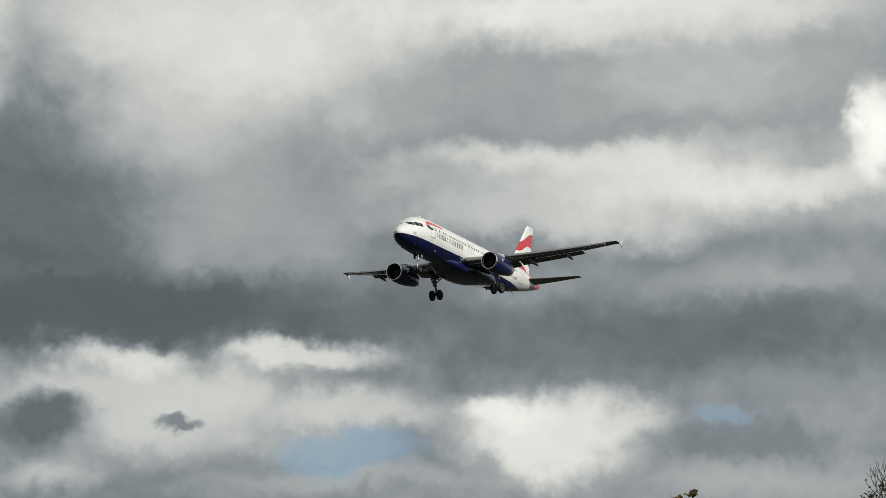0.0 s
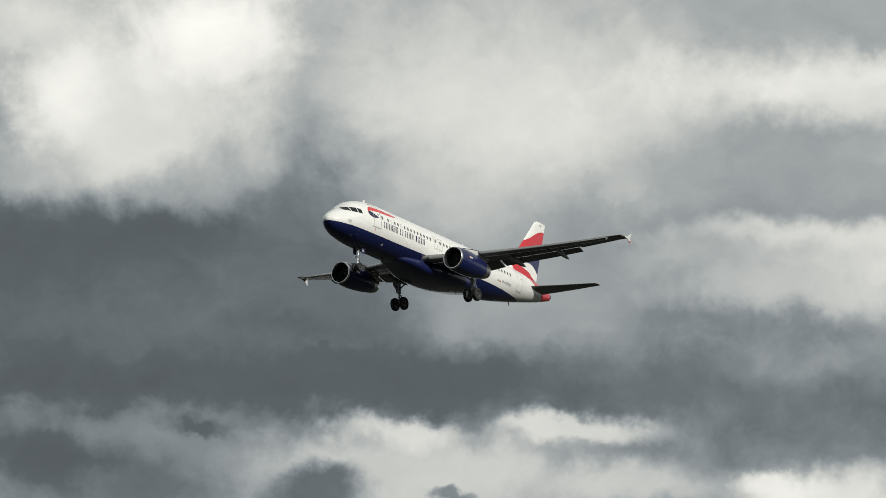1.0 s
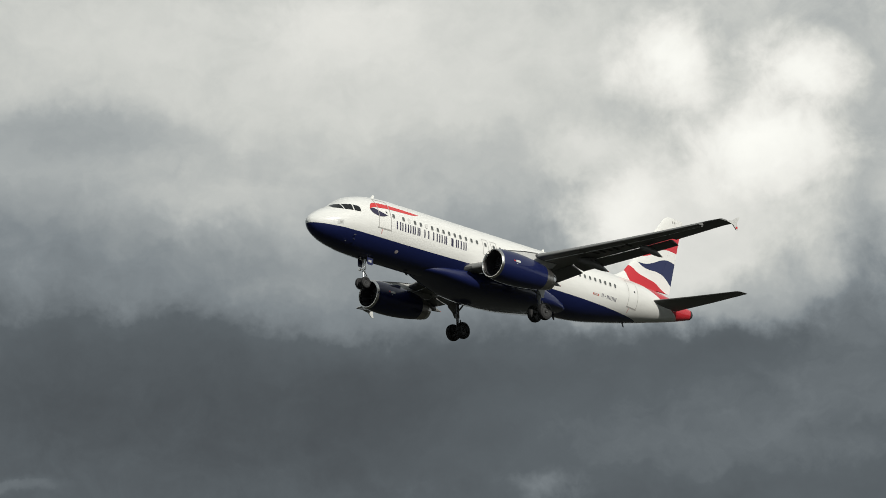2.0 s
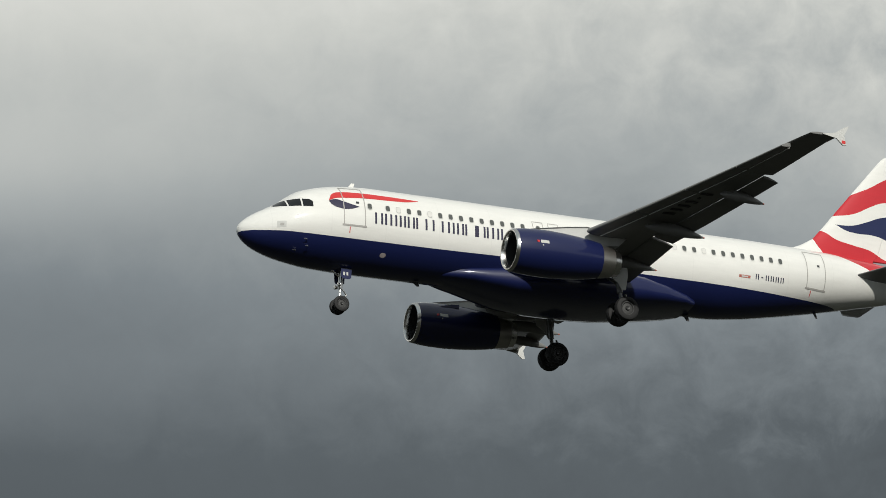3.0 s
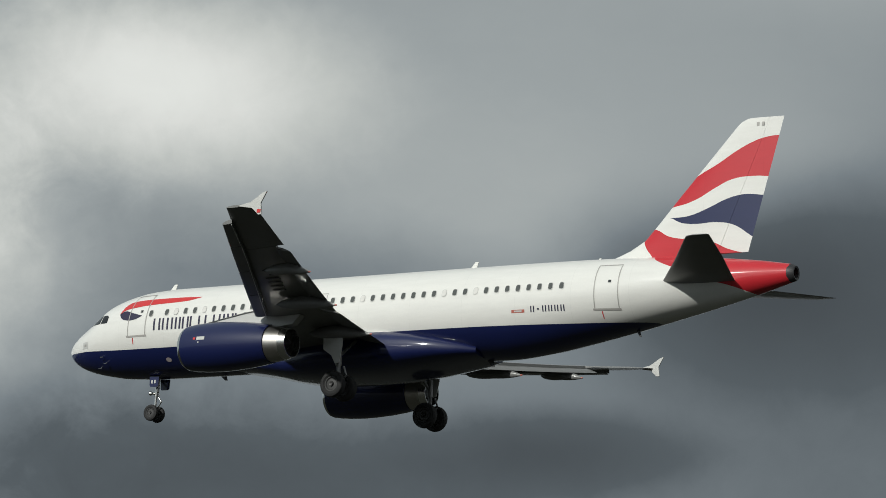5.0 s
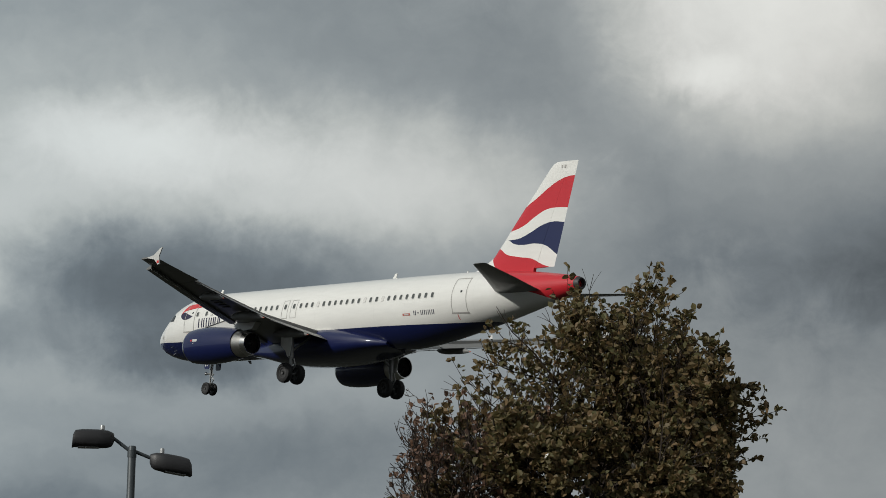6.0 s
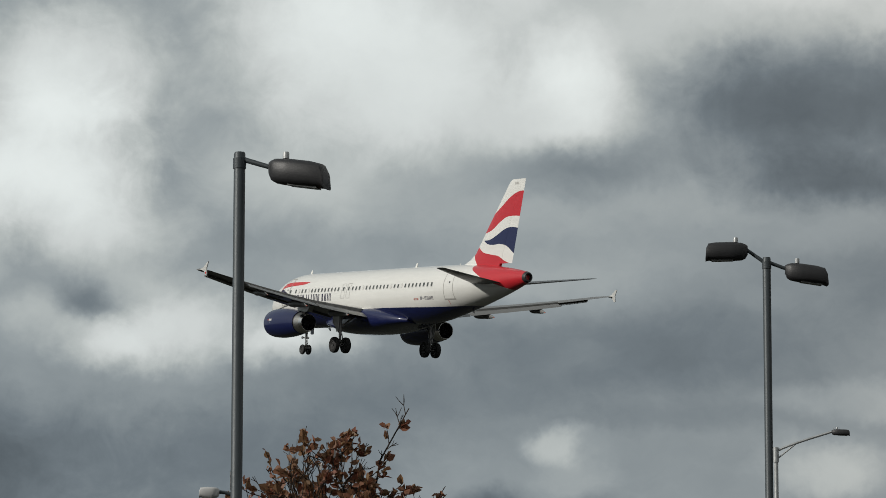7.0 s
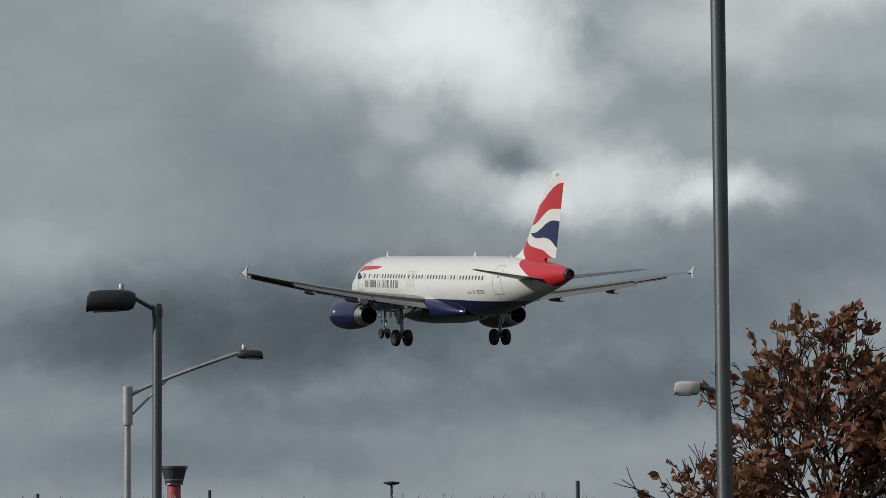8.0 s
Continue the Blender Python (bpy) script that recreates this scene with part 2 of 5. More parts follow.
class Nodes:
    """Short hand for wiring a node tree."""

    def __init__(self, tree):
        self.t = tree
        tree.nodes.clear()

    def n(self, kind, **props):
        node = self.t.nodes.new(kind)
        for k, v in props.items():
            if k == "operation":
                node.operation = v
            elif k == "data_type":
                node.data_type = v
            elif k == "blend_type":
                node.blend_type = v
            elif k == "interpolation_type":
                node.interpolation_type = v
            elif k == "noise_dimensions":
                node.noise_dimensions = v
        return node

    def link(self, a, b):
        self.t.links.new(a, b)

    def put(self, socket, value):
        if isinstance(value, bpy.types.NodeSocket):
            self.link(value, socket)
        else:
            socket.default_value = value

    def math(self, op, a, b=0.0, c=0.0):
        m = self.n("ShaderNodeMath", operation=op)
        for i, v in enumerate((a, b, c)):
            self.put(m.inputs[i], v)
        return m.outputs[0]

    def vec(self, op, a, b=None, c=None):
        m = self.n("ShaderNodeVectorMath", operation=op)
        for i, v in enumerate((a, b, c)):
            if v is not None:
                self.put(m.inputs[i], v)
        return m.outputs["Value"] if op in ("LENGTH", "DOT_PRODUCT") else m.outputs[0]

    def smooth(self, v, lo, hi, to0=0.0, to1=1.0):
        m = self.n("ShaderNodeMapRange", interpolation_type="SMOOTHSTEP")
        for i, x in enumerate((v, lo, hi, to0, to1)):
            self.put(m.inputs[i], x)
        return m.outputs[0]

    def mix(self, f, a, b):
        m = self.n("ShaderNodeMix", data_type="RGBA")
        self.put(m.inputs[0], f)
        self.put(m.inputs[6], a)
        self.put(m.inputs[7], b)
        return m.outputs[2]

    def noise(self, vector, scale, detail=4.0, rough=0.55, distort=0.0):
        m = self.n("ShaderNodeTexNoise", noise_dimensions="3D")
        self.put(m.inputs["Vector"], vector)
        for k, v in (("Scale", scale), ("Detail", detail), ("Roughness", rough), ("Distortion", distort)):
            m.inputs[k].default_value = v
        return m


def cloudy_sky():
    world = bpy.data.worlds.new("cloudy_sky")
    scene.world = world
    world.use_nodes = True
    g = Nodes(world.node_tree)
    way = g.n("ShaderNodeTexCoord").outputs["Generated"]
    split = g.n("ShaderNodeSeparateXYZ")
    g.link(way, split.inputs[0])
    x, y, z = split.outputs
    deg = 180 / math.pi
    az = g.math("MULTIPLY", g.math("ARCTAN2", x, y), deg)
    el = g.math("MULTIPLY", g.math("ARCSINE", z), deg)
    both = g.n("ShaderNodeCombineXYZ")
    g.link(az, both.inputs[0])
    g.link(el, both.inputs[1])
    plain = both.outputs[0]
    # a smooth rain-grey sheet in the middle of the sky, broken clouds to both sides
    broken = g.math("ADD", g.smooth(az, -26.0, -46.0, 0.0, 0.6), g.smooth(az, 14.0, 38.0, 0.15, 1.0))
    # billowing edges: bend the sheet with noise at three sizes
    bend = 0.0
    for size, detail, wide, high in ((0.25, 2, 1.5, 1.0), (0.8, 4, 1.1, 0.85), (2.6, 5, 0.5, 0.42)):
        off = g.vec("SUBTRACT", g.noise(plain, size, detail, 0.6).outputs["Color"], (0.5, 0.5, 0.5))
        off = g.vec("MULTIPLY", off, (wide, high, 0))
        bend = off if bend == 0.0 else g.vec("ADD", bend, off)
    scaled = g.n("ShaderNodeVectorMath", operation="SCALE")
    g.link(bend, scaled.inputs[0])
    g.link(broken, scaled.inputs["Scale"])
    bent = g.vec("ADD", plain, scaled.outputs[0])
    ragged = g.math("MULTIPLY", g.math("MULTIPLY", g.math("SUBTRACT", g.noise(plain, 0.9, 7, 0.62, 0.4).outputs["Fac"], 0.5), broken), 0.6)
    total = SKY_BASE
    for a, e, w, h, soft, light, cover in SKY_CLOUDS:
        q = g.vec("MULTIPLY_ADD", bent, (1 / w, 1 / h, 0), (-a / w, -e / h, 0))
        m = g.n("ShaderNodeMix", data_type="FLOAT")
        g.link(g.smooth(g.math("ADD", g.vec("LENGTH", q), ragged), 1.0, 1.0 - soft, 0.0, cover), m.inputs[0])
        g.put(m.inputs[2], total)
        m.inputs[3].default_value = light
        total = m.outputs[0]
    wide = g.math("SUBTRACT", g.noise(g.vec("MULTIPLY", bent, (0.7, 1.3, 1.0)), 0.35, 5, 0.55, 0.3).outputs["Fac"], 0.5)
    fine = g.math("SUBTRACT", g.noise(g.vec("MULTIPLY", bent, (0.8, 1.3, 1.0)), 1.3, 6, 0.6, 0.4).outputs["Fac"], 0.5)
    total = g.math("MULTIPLY_ADD", g.math("ADD", g.math("MULTIPLY", wide, 0.16), g.math("MULTIPLY", fine, 0.13)), broken, total)
    level = g.math("MULTIPLY_ADD", total, 1 / 1.8, 0.3 / 1.8)
    ramp = g.n("ShaderNodeValToRGB")
    g.link(level, ramp.inputs[0])
    stops = ((-0.3, (0.045, 0.050, 0.055)), (0.0, (0.074, 0.082, 0.089)), (0.25, (0.110, 0.124, 0.134)), (0.45, (0.222, 0.243, 0.256)), (0.65, (0.390, 0.405, 0.400)), (0.85, (0.615, 0.61, 0.570)), (1.05, (0.815, 0.79, 0.735)), (1.5, (1.14, 1.11, 1.03)))
    stops = [((p + 0.3) / 1.8, col) for p, col in stops]
    ramp.color_ramp.elements[0].position, ramp.color_ramp.elements[0].color = stops[0][0], (*stops[0][1], 1)
    ramp.color_ramp.elements[1].position, ramp.color_ramp.elements[1].color = stops[-1][0], (*stops[-1][1], 1)
    for p, col in stops[1:-1]:
        el_ = ramp.color_ramp.elements.new(p)
        el_.color = (*col, 1)
    # gaps of clear blue between the clouds
    clear = 0.0
    for a, e, w, h, amount in SKY_GAPS:
        q = g.vec("MULTIPLY_ADD", bent, (1 / w, 1 / h, 0), (-a / w, -e / h, 0))
        clear = g.math("MAXIMUM", clear, g.smooth(g.vec("LENGTH", q), 1.0, 0.45, 0.0, amount))
    blue = g.n("ShaderNodeTexSky")
    blue.sky_type, blue.sun_disc = "NISHITA", False
    blue.sun_elevation, blue.sun_rotation = radians(SUN_EL), radians(SUN_AZ)
    back_blue = g.n("ShaderNodeBackground")
    g.link(blue.outputs[0], back_blue.inputs[0])
    back_blue.inputs[1].default_value = 0.10
    back_cloud = g.n("ShaderNodeBackground")
    far = g.smooth(az, -38.0, -62.0)
    tint = g.n("ShaderNodeMix", data_type="RGBA", blend_type="MULTIPLY")
    g.link(far, tint.inputs[0])
    g.link(ramp.outputs[0], tint.inputs[6])
    tint.inputs[7].default_value = (0.93, 1.0, 1.05, 1)
    g.link(tint.outputs[2], back_cloud.inputs[0])
    back_cloud.inputs[1].default_value = 1.0
    mixed = g.n("ShaderNodeMixShader")
    g.put(mixed.inputs[0], clear)
    g.link(back_cloud.outputs[0], mixed.inputs[1])
    g.link(back_blue.outputs[0], mixed.inputs[2])
    out = g.n("ShaderNodeOutputWorld")
    g.link(mixed.outputs[0], out.inputs[0])


daylight_sun()
cloudy_sky()


# ---------------------------------------------------------------- materials
def surface(name, colour, rough=0.5, metal=0.0, coat=0.0, vary=0.12, scale=3.0, bump=0.0, bump_scale=40.0, space="Object"):
    """A surface with variation at two scales."""
    m = bpy.data.materials.new(name)
    m.use_nodes = True
    g = Nodes(m.node_tree)
    where = g.n("ShaderNodeTexCoord").outputs[space]
    b = g.n("ShaderNodeBsdfPrincipled")
    coarse = g.noise(where, scale, 3).outputs["Fac"]
    grain = g.noise(where, scale * 9, 4, 0.6).outputs["Fac"]
    v = g.math("ADD", g.math("MULTIPLY", g.math("SUBTRACT", coarse, 0.5), vary * 2), g.math("MULTIPLY", g.math("SUBTRACT", grain, 0.5), vary))
    f = g.math("ADD", v, 1.0)
    col = g.vec("SCALE", colour)
    node = col.node
    g.put(node.inputs["Scale"], f)
    node.inputs[0].default_value = colour
    g.link(node.outputs[0], b.inputs["Base Color"])
    g.put(b.inputs["Roughness"], g.math("ADD", g.math("MULTIPLY", g.math("SUBTRACT", grain, 0.5), 0.15), rough))
    b.inputs["Metallic"].default_value = metal
    b.inputs["Specular IOR Level"].default_value = 0.05 if rough > 0.85 else 0.5
    b.inputs["Coat Weight"].default_value = coat
    b.inputs["Coat Roughness"].default_value = 0.08
    if bump:
        bn = g.n("ShaderNodeBump")
        bn.inputs["Strength"].default_value = bump
        bn.inputs["Distance"].default_value = 0.02
        g.link(g.noise(where, bump_scale, 4).outputs["Fac"], bn.inputs["Height"])
        g.link(bn.outputs[0], b.inputs["Normal"])
    out = g.n("ShaderNodeOutputMaterial")
    g.link(b.outputs[0], out.inputs[0])
    return m


WHITE, NAVY, RED = (0.74, 0.735, 0.70), (0.0055, 0.010, 0.060), (0.50, 0.020, 0.030)


def curve_of(g, value, points, x0, x1, y0, y1):
    """A smooth curve through points (x, y), as a node."""
    c = g.n("ShaderNodeFloatCurve")
    line = c.mapping.curves[0]
    pts = [((px - x0) / (x1 - x0), (py - y0) / (y1 - y0)) for px, py in points]
    line.points[0].location, line.points[1].location = pts[0], pts[-1]
    for p in pts[1:-1]:
        line.points.new(*p)
    c.mapping.update()
    g.put(c.inputs["Value"], g.math("DIVIDE", g.math("SUBTRACT", value, x0), x1 - x0))
    return g.math("ADD", g.math("MULTIPLY", c.outputs[0], y1 - y0), y0)


def paint(name, colour_of):
    """Glossy aircraft paint; colour_of(g, x, y, z) gives its colour by the place on the aircraft."""
    m = bpy.data.materials.new(name)
    m.use_nodes = True
    g = Nodes(m.node_tree)
    where = g.n("ShaderNodeTexCoord").outputs["Object"]
    s = g.n("ShaderNodeSeparateXYZ")
    g.link(where, s.inputs[0])
    x, y, z = s.outputs
    col = colour_of(g, x, y, z)
    # faint soot and streaks swept aft, skin panel seams
    swept = g.vec("MULTIPLY", where, (0.5, 2.5, 2.5))
    streak = g.noise(swept, 1.4, 5, 0.6).outputs["Fac"]
    grime = g.noise(where, 14.0, 4, 0.6).outputs["Fac"]
    f = g.math("ADD", g.math("ADD", g.math("MULTIPLY", g.math("SUBTRACT", streak, 0.5), 0.16), g.math("MULTIPLY", g.math("SUBTRACT", grime, 0.5), 0.07)), 0.98)
    seam = g.math("LESS_THAN", g.math("ABSOLUTE", g.math("SUBTRACT", g.math("FRACT", g.math("DIVIDE", x, 2.66)), 0.5)), 0.0035)
    f = g.math("MULTIPLY", f, g.math("SUBTRACT", 1.0, g.math("MULTIPLY", seam, 0.06)))
    scaled = g.n("ShaderNodeVectorMath", operation="SCALE")
    g.link(col, scaled.inputs[0])
    g.put(scaled.inputs["Scale"], f)
    b = g.n("ShaderNodeBsdfPrincipled")
    g.link(scaled.outputs[0], b.inputs["Base Color"])
    g.put(b.inputs["Roughness"], g.math("ADD", g.math("MULTIPLY", grime, 0.12), 0.42))
    b.inputs["Specular IOR Level"].default_value = 0.25
    b.inputs["Coat Weight"].default_value = 0.8
    b.inputs["Coat Roughness"].default_value = 0.08
    bn = g.n("ShaderNodeBump")
    bn.inputs["Strength"].default_value = 0.08
    bn.inputs["Distance"].default_value = 0.05
    g.link(g.noise(where, 1.9, 2).outputs["Fac"], bn.inputs["Height"])
    g.link(bn.outputs[0], b.inputs["Normal"])
    out = g.n("ShaderNodeOutputMaterial")
    g.link(b.outputs[0], out.inputs[0])
    return m


def rgb(g, c):
    n = g.n("ShaderNodeRGB")
    n.outputs[0].default_value = (*c, 1)
    return n.outputs[0]


def fuselage_colours(g, x, y, z):
    belly = curve_of(g, x, ((-1, -0.72), (0.0, -0.72), (1.6, -0.80), (3.8, -0.90), (8, -0.92), (14, -0.86), (22, -0.86), (28, -0.90), (31, -0.84), (33, -0.76), (40, -0.6)), -1, 40, -3, 3)
    tail = curve_of(g, x, ((-1, 2.9), (30.0, 2.9), (30.95, 2.2), (31.5, 1.72), (32.6, 1.25), (33.8, 0.75), (34.8, 0.5), (35.8, 0.18), (36.8, -0.1), (40, -0.6)), -1, 40, -3, 3)
    c = g.mix(g.math("LESS_THAN", z, belly), rgb(g, WHITE), rgb(g, NAVY))
    return g.mix(g.math("GREATER_THAN", z, tail), c, rgb(g, RED))


def fin_colours(g, x, y, z):
    def line(*pts):
        return curve_of(g, x, pts, 28, 38, 0, 10)
    r1t = line((28, 3.4), (31.5, 4.95), (33.12, 5.62), (33.86, 5.97), (34.58, 6.40), (35.43, 6.81), (36.04, 6.98), (36.71, 7.02), (38, 6.95))
    r1b = line((28, 4.2), (31.94, 4.23), (32.82, 4.42), (33.79, 4.91), (34.52, 5.22), (35.51, 5.31), (36.19, 5.26), (38, 5.1))
    bt = line((28, 3.72), (31.66, 3.72), (32.61, 3.76), (33.47, 4.04), (34.32, 4.39), (35.06, 4.54), (36.05, 4.46), (38, 4.3))
    bb = line((28, 3.9), (31.66, 3.72), (32.24, 3.47), (32.88, 3.38), (33.88, 3.40), (34.64, 3.25), (35.54, 2.69), (38, 1.6))
    r2t = line((28, 4.2), (31.11, 3.23), (31.64, 2.93), (32.6, 2.73), (33.68, 2.56), (34.45, 2.22), (35.42, 1.97), (38, 1.6))
    front = curve_of(g, z, ((0, 31.2), (1.9, 30.98), (2.6, 30.52), (10, 28.5)), 0, 10, 28, 38)
    red1 = g.math("MULTIPLY", g.math("LESS_THAN", z, r1t), g.math("GREATER_THAN", z, r1b))
    red2 = g.math("MULTIPLY", g.math("LESS_THAN", z, r2t), g.math("GREATER_THAN", x, front))
    blue = g.math("MULTIPLY", g.math("LESS_THAN", z, bt), g.math("GREATER_THAN", z, bb))
    c = g.mix(g.math("MAXIMUM", red1, red2), rgb(g, WHITE), rgb(g, RED))
    return g.mix(blue, c, rgb(g, (0.009, 0.015, 0.07)))


M_BODY = paint("livery_paint", fuselage_colours)
M_FIN = paint("fin_paint", fin_colours)
M_NAVY = paint("navy_paint", lambda g, x, y, z: rgb(g, NAVY))
M_WHITE = paint("white_paint", lambda g, x, y, z: rgb(g, WHITE))
M_WING = surface("grey_wing_paint", (0.16, 0.16, 0.155), 0.45, 0.0, 0.25, 0.14, 0.8)
M_PANEL = surface("pale_grey_paint", (0.52, 0.52, 0.50), 0.35, 0.0, 0.2, 0.1, 1.5)
M_METAL = surface("bare_metal", (0.72, 0.71, 0.69), 0.22, 1.0, 0.0, 0.08, 4)
M_NOZZLE = surface("heat_stained_metal", (0.50, 0.48, 0.45), 0.36, 1.0, 0.0, 0.16, 3)
M_STEEL = surface("gear_steel", (0.24, 0.24, 0.24), 0.45, 0.5, 0.0, 0.15, 12)
M_DARK = surface("dark_duct", (0.025, 0.025, 0.027), 0.55)
M_TYRE = surface("tyre_rubber", (0.013, 0.013, 0.0135), 0.78, 0.0, 0.0, 0.2, 10, 0.2, 60)
M_RIM = surface("wheel_rim", (0.045, 0.045, 0.045), 0.55, 0.3)
M_GLASS = surface("dark_cabin_glass", (0.04, 0.043, 0.045), 0.10, 0.0, 0.5, 0.1)
M_COCKPIT = surface("dark_cockpit_glass", (0.010, 0.011, 0.012), 0.12, 0.0, 0.0, 0.1)
M_CABIN = surface("cabin_glass", (0.085, 0.09, 0.085), 0.15, 0.0, 0.4, 0.2)
M_BLIND = surface("drawn_window_blind", (0.62, 0.61, 0.58), 0.5)
M_SEAM = surface("door_seam", (0.36, 0.35, 0.33), 0.5)
M_MARK = surface("navy_marking", (0.016, 0.014, 0.045), 0.6)
M_REDMARK = surface("red_marking", (0.55, 0.03, 0.03), 0.35, 0.0, 0.4)
M_DULLRED = surface("dull_red_marking", (0.42, 0.12, 0.09), 0.5)
M_TAN = surface("pink_grey_panel", (0.33, 0.29, 0.29), 0.5)


# ---------------------------------------------------------------- mesh helpers
def link_mesh(name, me, parent, label=""):
    ob = new(name, me)
    ob.parent = parent
    if label:
        tagged(ob, label)
    return ob


def part(name, bm, material, parent, label="", smooth=True):
    me = bpy.data.meshes.new(name)
    bmesh.ops.recalc_face_normals(bm, faces=bm.faces[:])
    bm.to_mesh(me)
    bm.free()
    for m in (material if isinstance(material, (list, tuple)) else (material,)):
        me.materials.append(m)
    if smooth:
        me.shade_smooth()
        me.set_sharp_from_angle(angle=radians(38))
    return link_mesh(name, me, parent, label)


def empty(name, label, category, group="", kind=""):
    return tagged(new(name), label, category, group, kind)


def loft(bm, rings, close_ends=True, mat=0, closed=True):
    """Skin over rings of equally many points."""
    vs = [[bm.verts.new(p) for p in r] for r in rings]
    n = len(rings[0])
    for a, b in zip(vs, vs[1:]):
        for i in range(n if closed else n - 1):
            j = (i + 1) % n
            f = bm.faces.new((a[i], a[j], b[j], b[i]))
            f.material_index = mat
    if close_ends:
        for r in (vs[0], vs[-1]):
            f = bm.faces.new(r)
            f.material_index = mat
    return vs


def revolve(bm, centre, profile, axis="x", n=32, mat=0, close_ends=False):
    """profile: (distance along the axis, radius)."""
    cx, cy, cz = centre
    rings = []
    for d, r in profile:
        ring = []
        for i in range(n):
            a = 2 * math.pi * i / n
            u, v = r * math.cos(a), r * math.sin(a)
            ring.append({"x": (cx + d, cy + u, cz + v), "y": (cx + u, cy + d, cz + v), "z": (cx + u, cy + v, cz + d)}[axis])
        rings.append(ring)
    loft(bm, rings, close_ends, mat)


def tube(bm, a, b, r0, r1=None, n=12, mat=0):
    a, b = Vector(a), Vector(b)
    r1 = r0 if r1 is None else r1
    q = (b - a).to_track_quat("Z", "Y")
    rings = []
    for p, r in ((a, r0), (b, r1)):
        rings.append([p + q @ Vector((r * math.cos(2 * math.pi * i / n), r * math.sin(2 * math.pi * i / n), 0)) for i in range(n)])
    loft(bm, rings, True, mat)


def box(bm, lo, hi, mat=0, bevel=0.0):
    r = bmesh.ops.create_cube(bm, size=1.0)
    for v in r["verts"]:
        v.co = Vector([(lo[i] + hi[i]) / 2 + v.co[i] * (hi[i] - lo[i]) for i in range(3)])
    faces = {f for v in r["verts"] for f in v.link_faces}
    for f in faces:
        f.material_index = mat
    if bevel:
        edges = list({e for v in r["verts"] for e in v.link_edges})
        bmesh.ops.bevel(bm, geom=edges, offset=bevel, segments=2, affect="EDGES")


def prism(bm, outline, y0, y1, mat=0):
    """Outline in x, z pushed out from y0 to y1."""
    loft(bm, [[(x, y0, z) for x, z in outline], [(x, y1, z) for x, z in outline]], True, mat)


def hermite(x, xs, ys):
    """Smooth curve through a table, never overshooting."""
    i = min(max(int(np.searchsorted(xs, x)) - 1, 0), len(xs) - 2)
    d = [(ys[k + 1] - ys[k]) / (xs[k + 1] - xs[k]) for k in range(len(xs) - 1)]

    def slope(k):
        if k == 0:
            return d[0]
        if k == len(xs) - 1:
            return d[-1]
        return 0.0 if d[k - 1] * d[k] <= 0 else 2 * d[k - 1] * d[k] / (d[k - 1] + d[k])
    h = xs[i + 1] - xs[i]
    t = min(max((x - xs[i]) / h, 0), 1)
    return (1 + 2 * t) * (1 - t) ** 2 * ys[i] + t * (1 - t) ** 2 * h * slope(i) + t * t * (3 - 2 * t) * ys[i + 1] + t * t * (t - 1) * h * slope(i + 1)


# ---------------------------------------------------------------- the airliner (x aft from the nose, y to starboard, z up)
F_X = (0, 0.05, 0.15, 0.4, 0.8, 1.3, 1.8, 2.3, 2.8, 3.3, 4.0, 5.0, 6.2, 24, 26, 28, 30, 32, 34, 36, 37, 37.35)
F_TOP = (-0.53, -0.36, -0.22, 0.01, 0.29, 0.57, 0.86, 1.24, 1.56, 1.74, 1.93, 2.09, 2.16, 2.16, 2.15, 2.13, 2.09, 2.0, 1.85, 1.62, 1.46, 1.40)
F_LOW = (-0.57, -0.74, -0.9, -1.13, -1.36, -1.54, -1.67, -1.77, -1.85, -1.92, -1.96, -2.0, -2.01, -2.01, -1.83, -1.5, -1.12, -0.7, -0.26, 0.22, 0.5, 0.6)
F_HALF = (0.02, 0.2, 0.34, 0.58, 0.85, 1.12, 1.36, 1.54, 1.66, 1.76, 1.85, 1.94, 1.975, 1.975, 1.95, 1.85, 1.66, 1.38, 1.05, 0.66, 0.44, 0.37)


def hull(x):
    return hermite(x, F_X, F_TOP), hermite(x, F_X, F_LOW), hermite(x, F_X, F_HALF)


def skin(x, z, off=0.0, sign=-1):
    """The place on the fuselage's side at x and z, and its outward normal (in y, z)."""
    t, b, w = hull(x)
    h = (t - b) / 2
    u = max(-0.999, min(0.999, (z - (t + b) / 2) / h))
    y = w * math.sqrt(1 - u * u)
    n = Vector((0, sign * y / (w * w), u / h)).normalized()
    return Vector((x, sign * y, z)) + n * off, n


def skin_patch(bm, xs, low, high, off=0.006, sign=-1, rows=6, mat=0):
    """A painted patch that lies on the skin between two curves."""
    vs = []
    for x in xs:
        a, b = low(x), high(x)
        vs.append([bm.verts.new(skin(x, a + (b - a) * k / rows, off, sign)[0]) for k in range(rows + 1)])
    for p, q in zip(vs, vs[1:]):
        for k in range(rows):
            f = bm.faces.new((p[k], q[k], q[k + 1], p[k + 1]))
            f.material_index = mat


def ring_at(x, n=56):
    t, b, w = hull(x)
    return [(x, w * math.sin(2 * math.pi * i / n), (t + b) / 2 + (t - b) / 2 * math.cos(2 * math.pi * i / n)) for i in range(n)]


def foil(s):
    """Half thickness of a wing section at s of its chord, for thickness 1."""
    return 5 * (0.2969 * math.sqrt(max(s, 0)) - 0.126 * s - 0.3516 * s * s + 0.2843 * s ** 3 - 0.1036 * s ** 4)


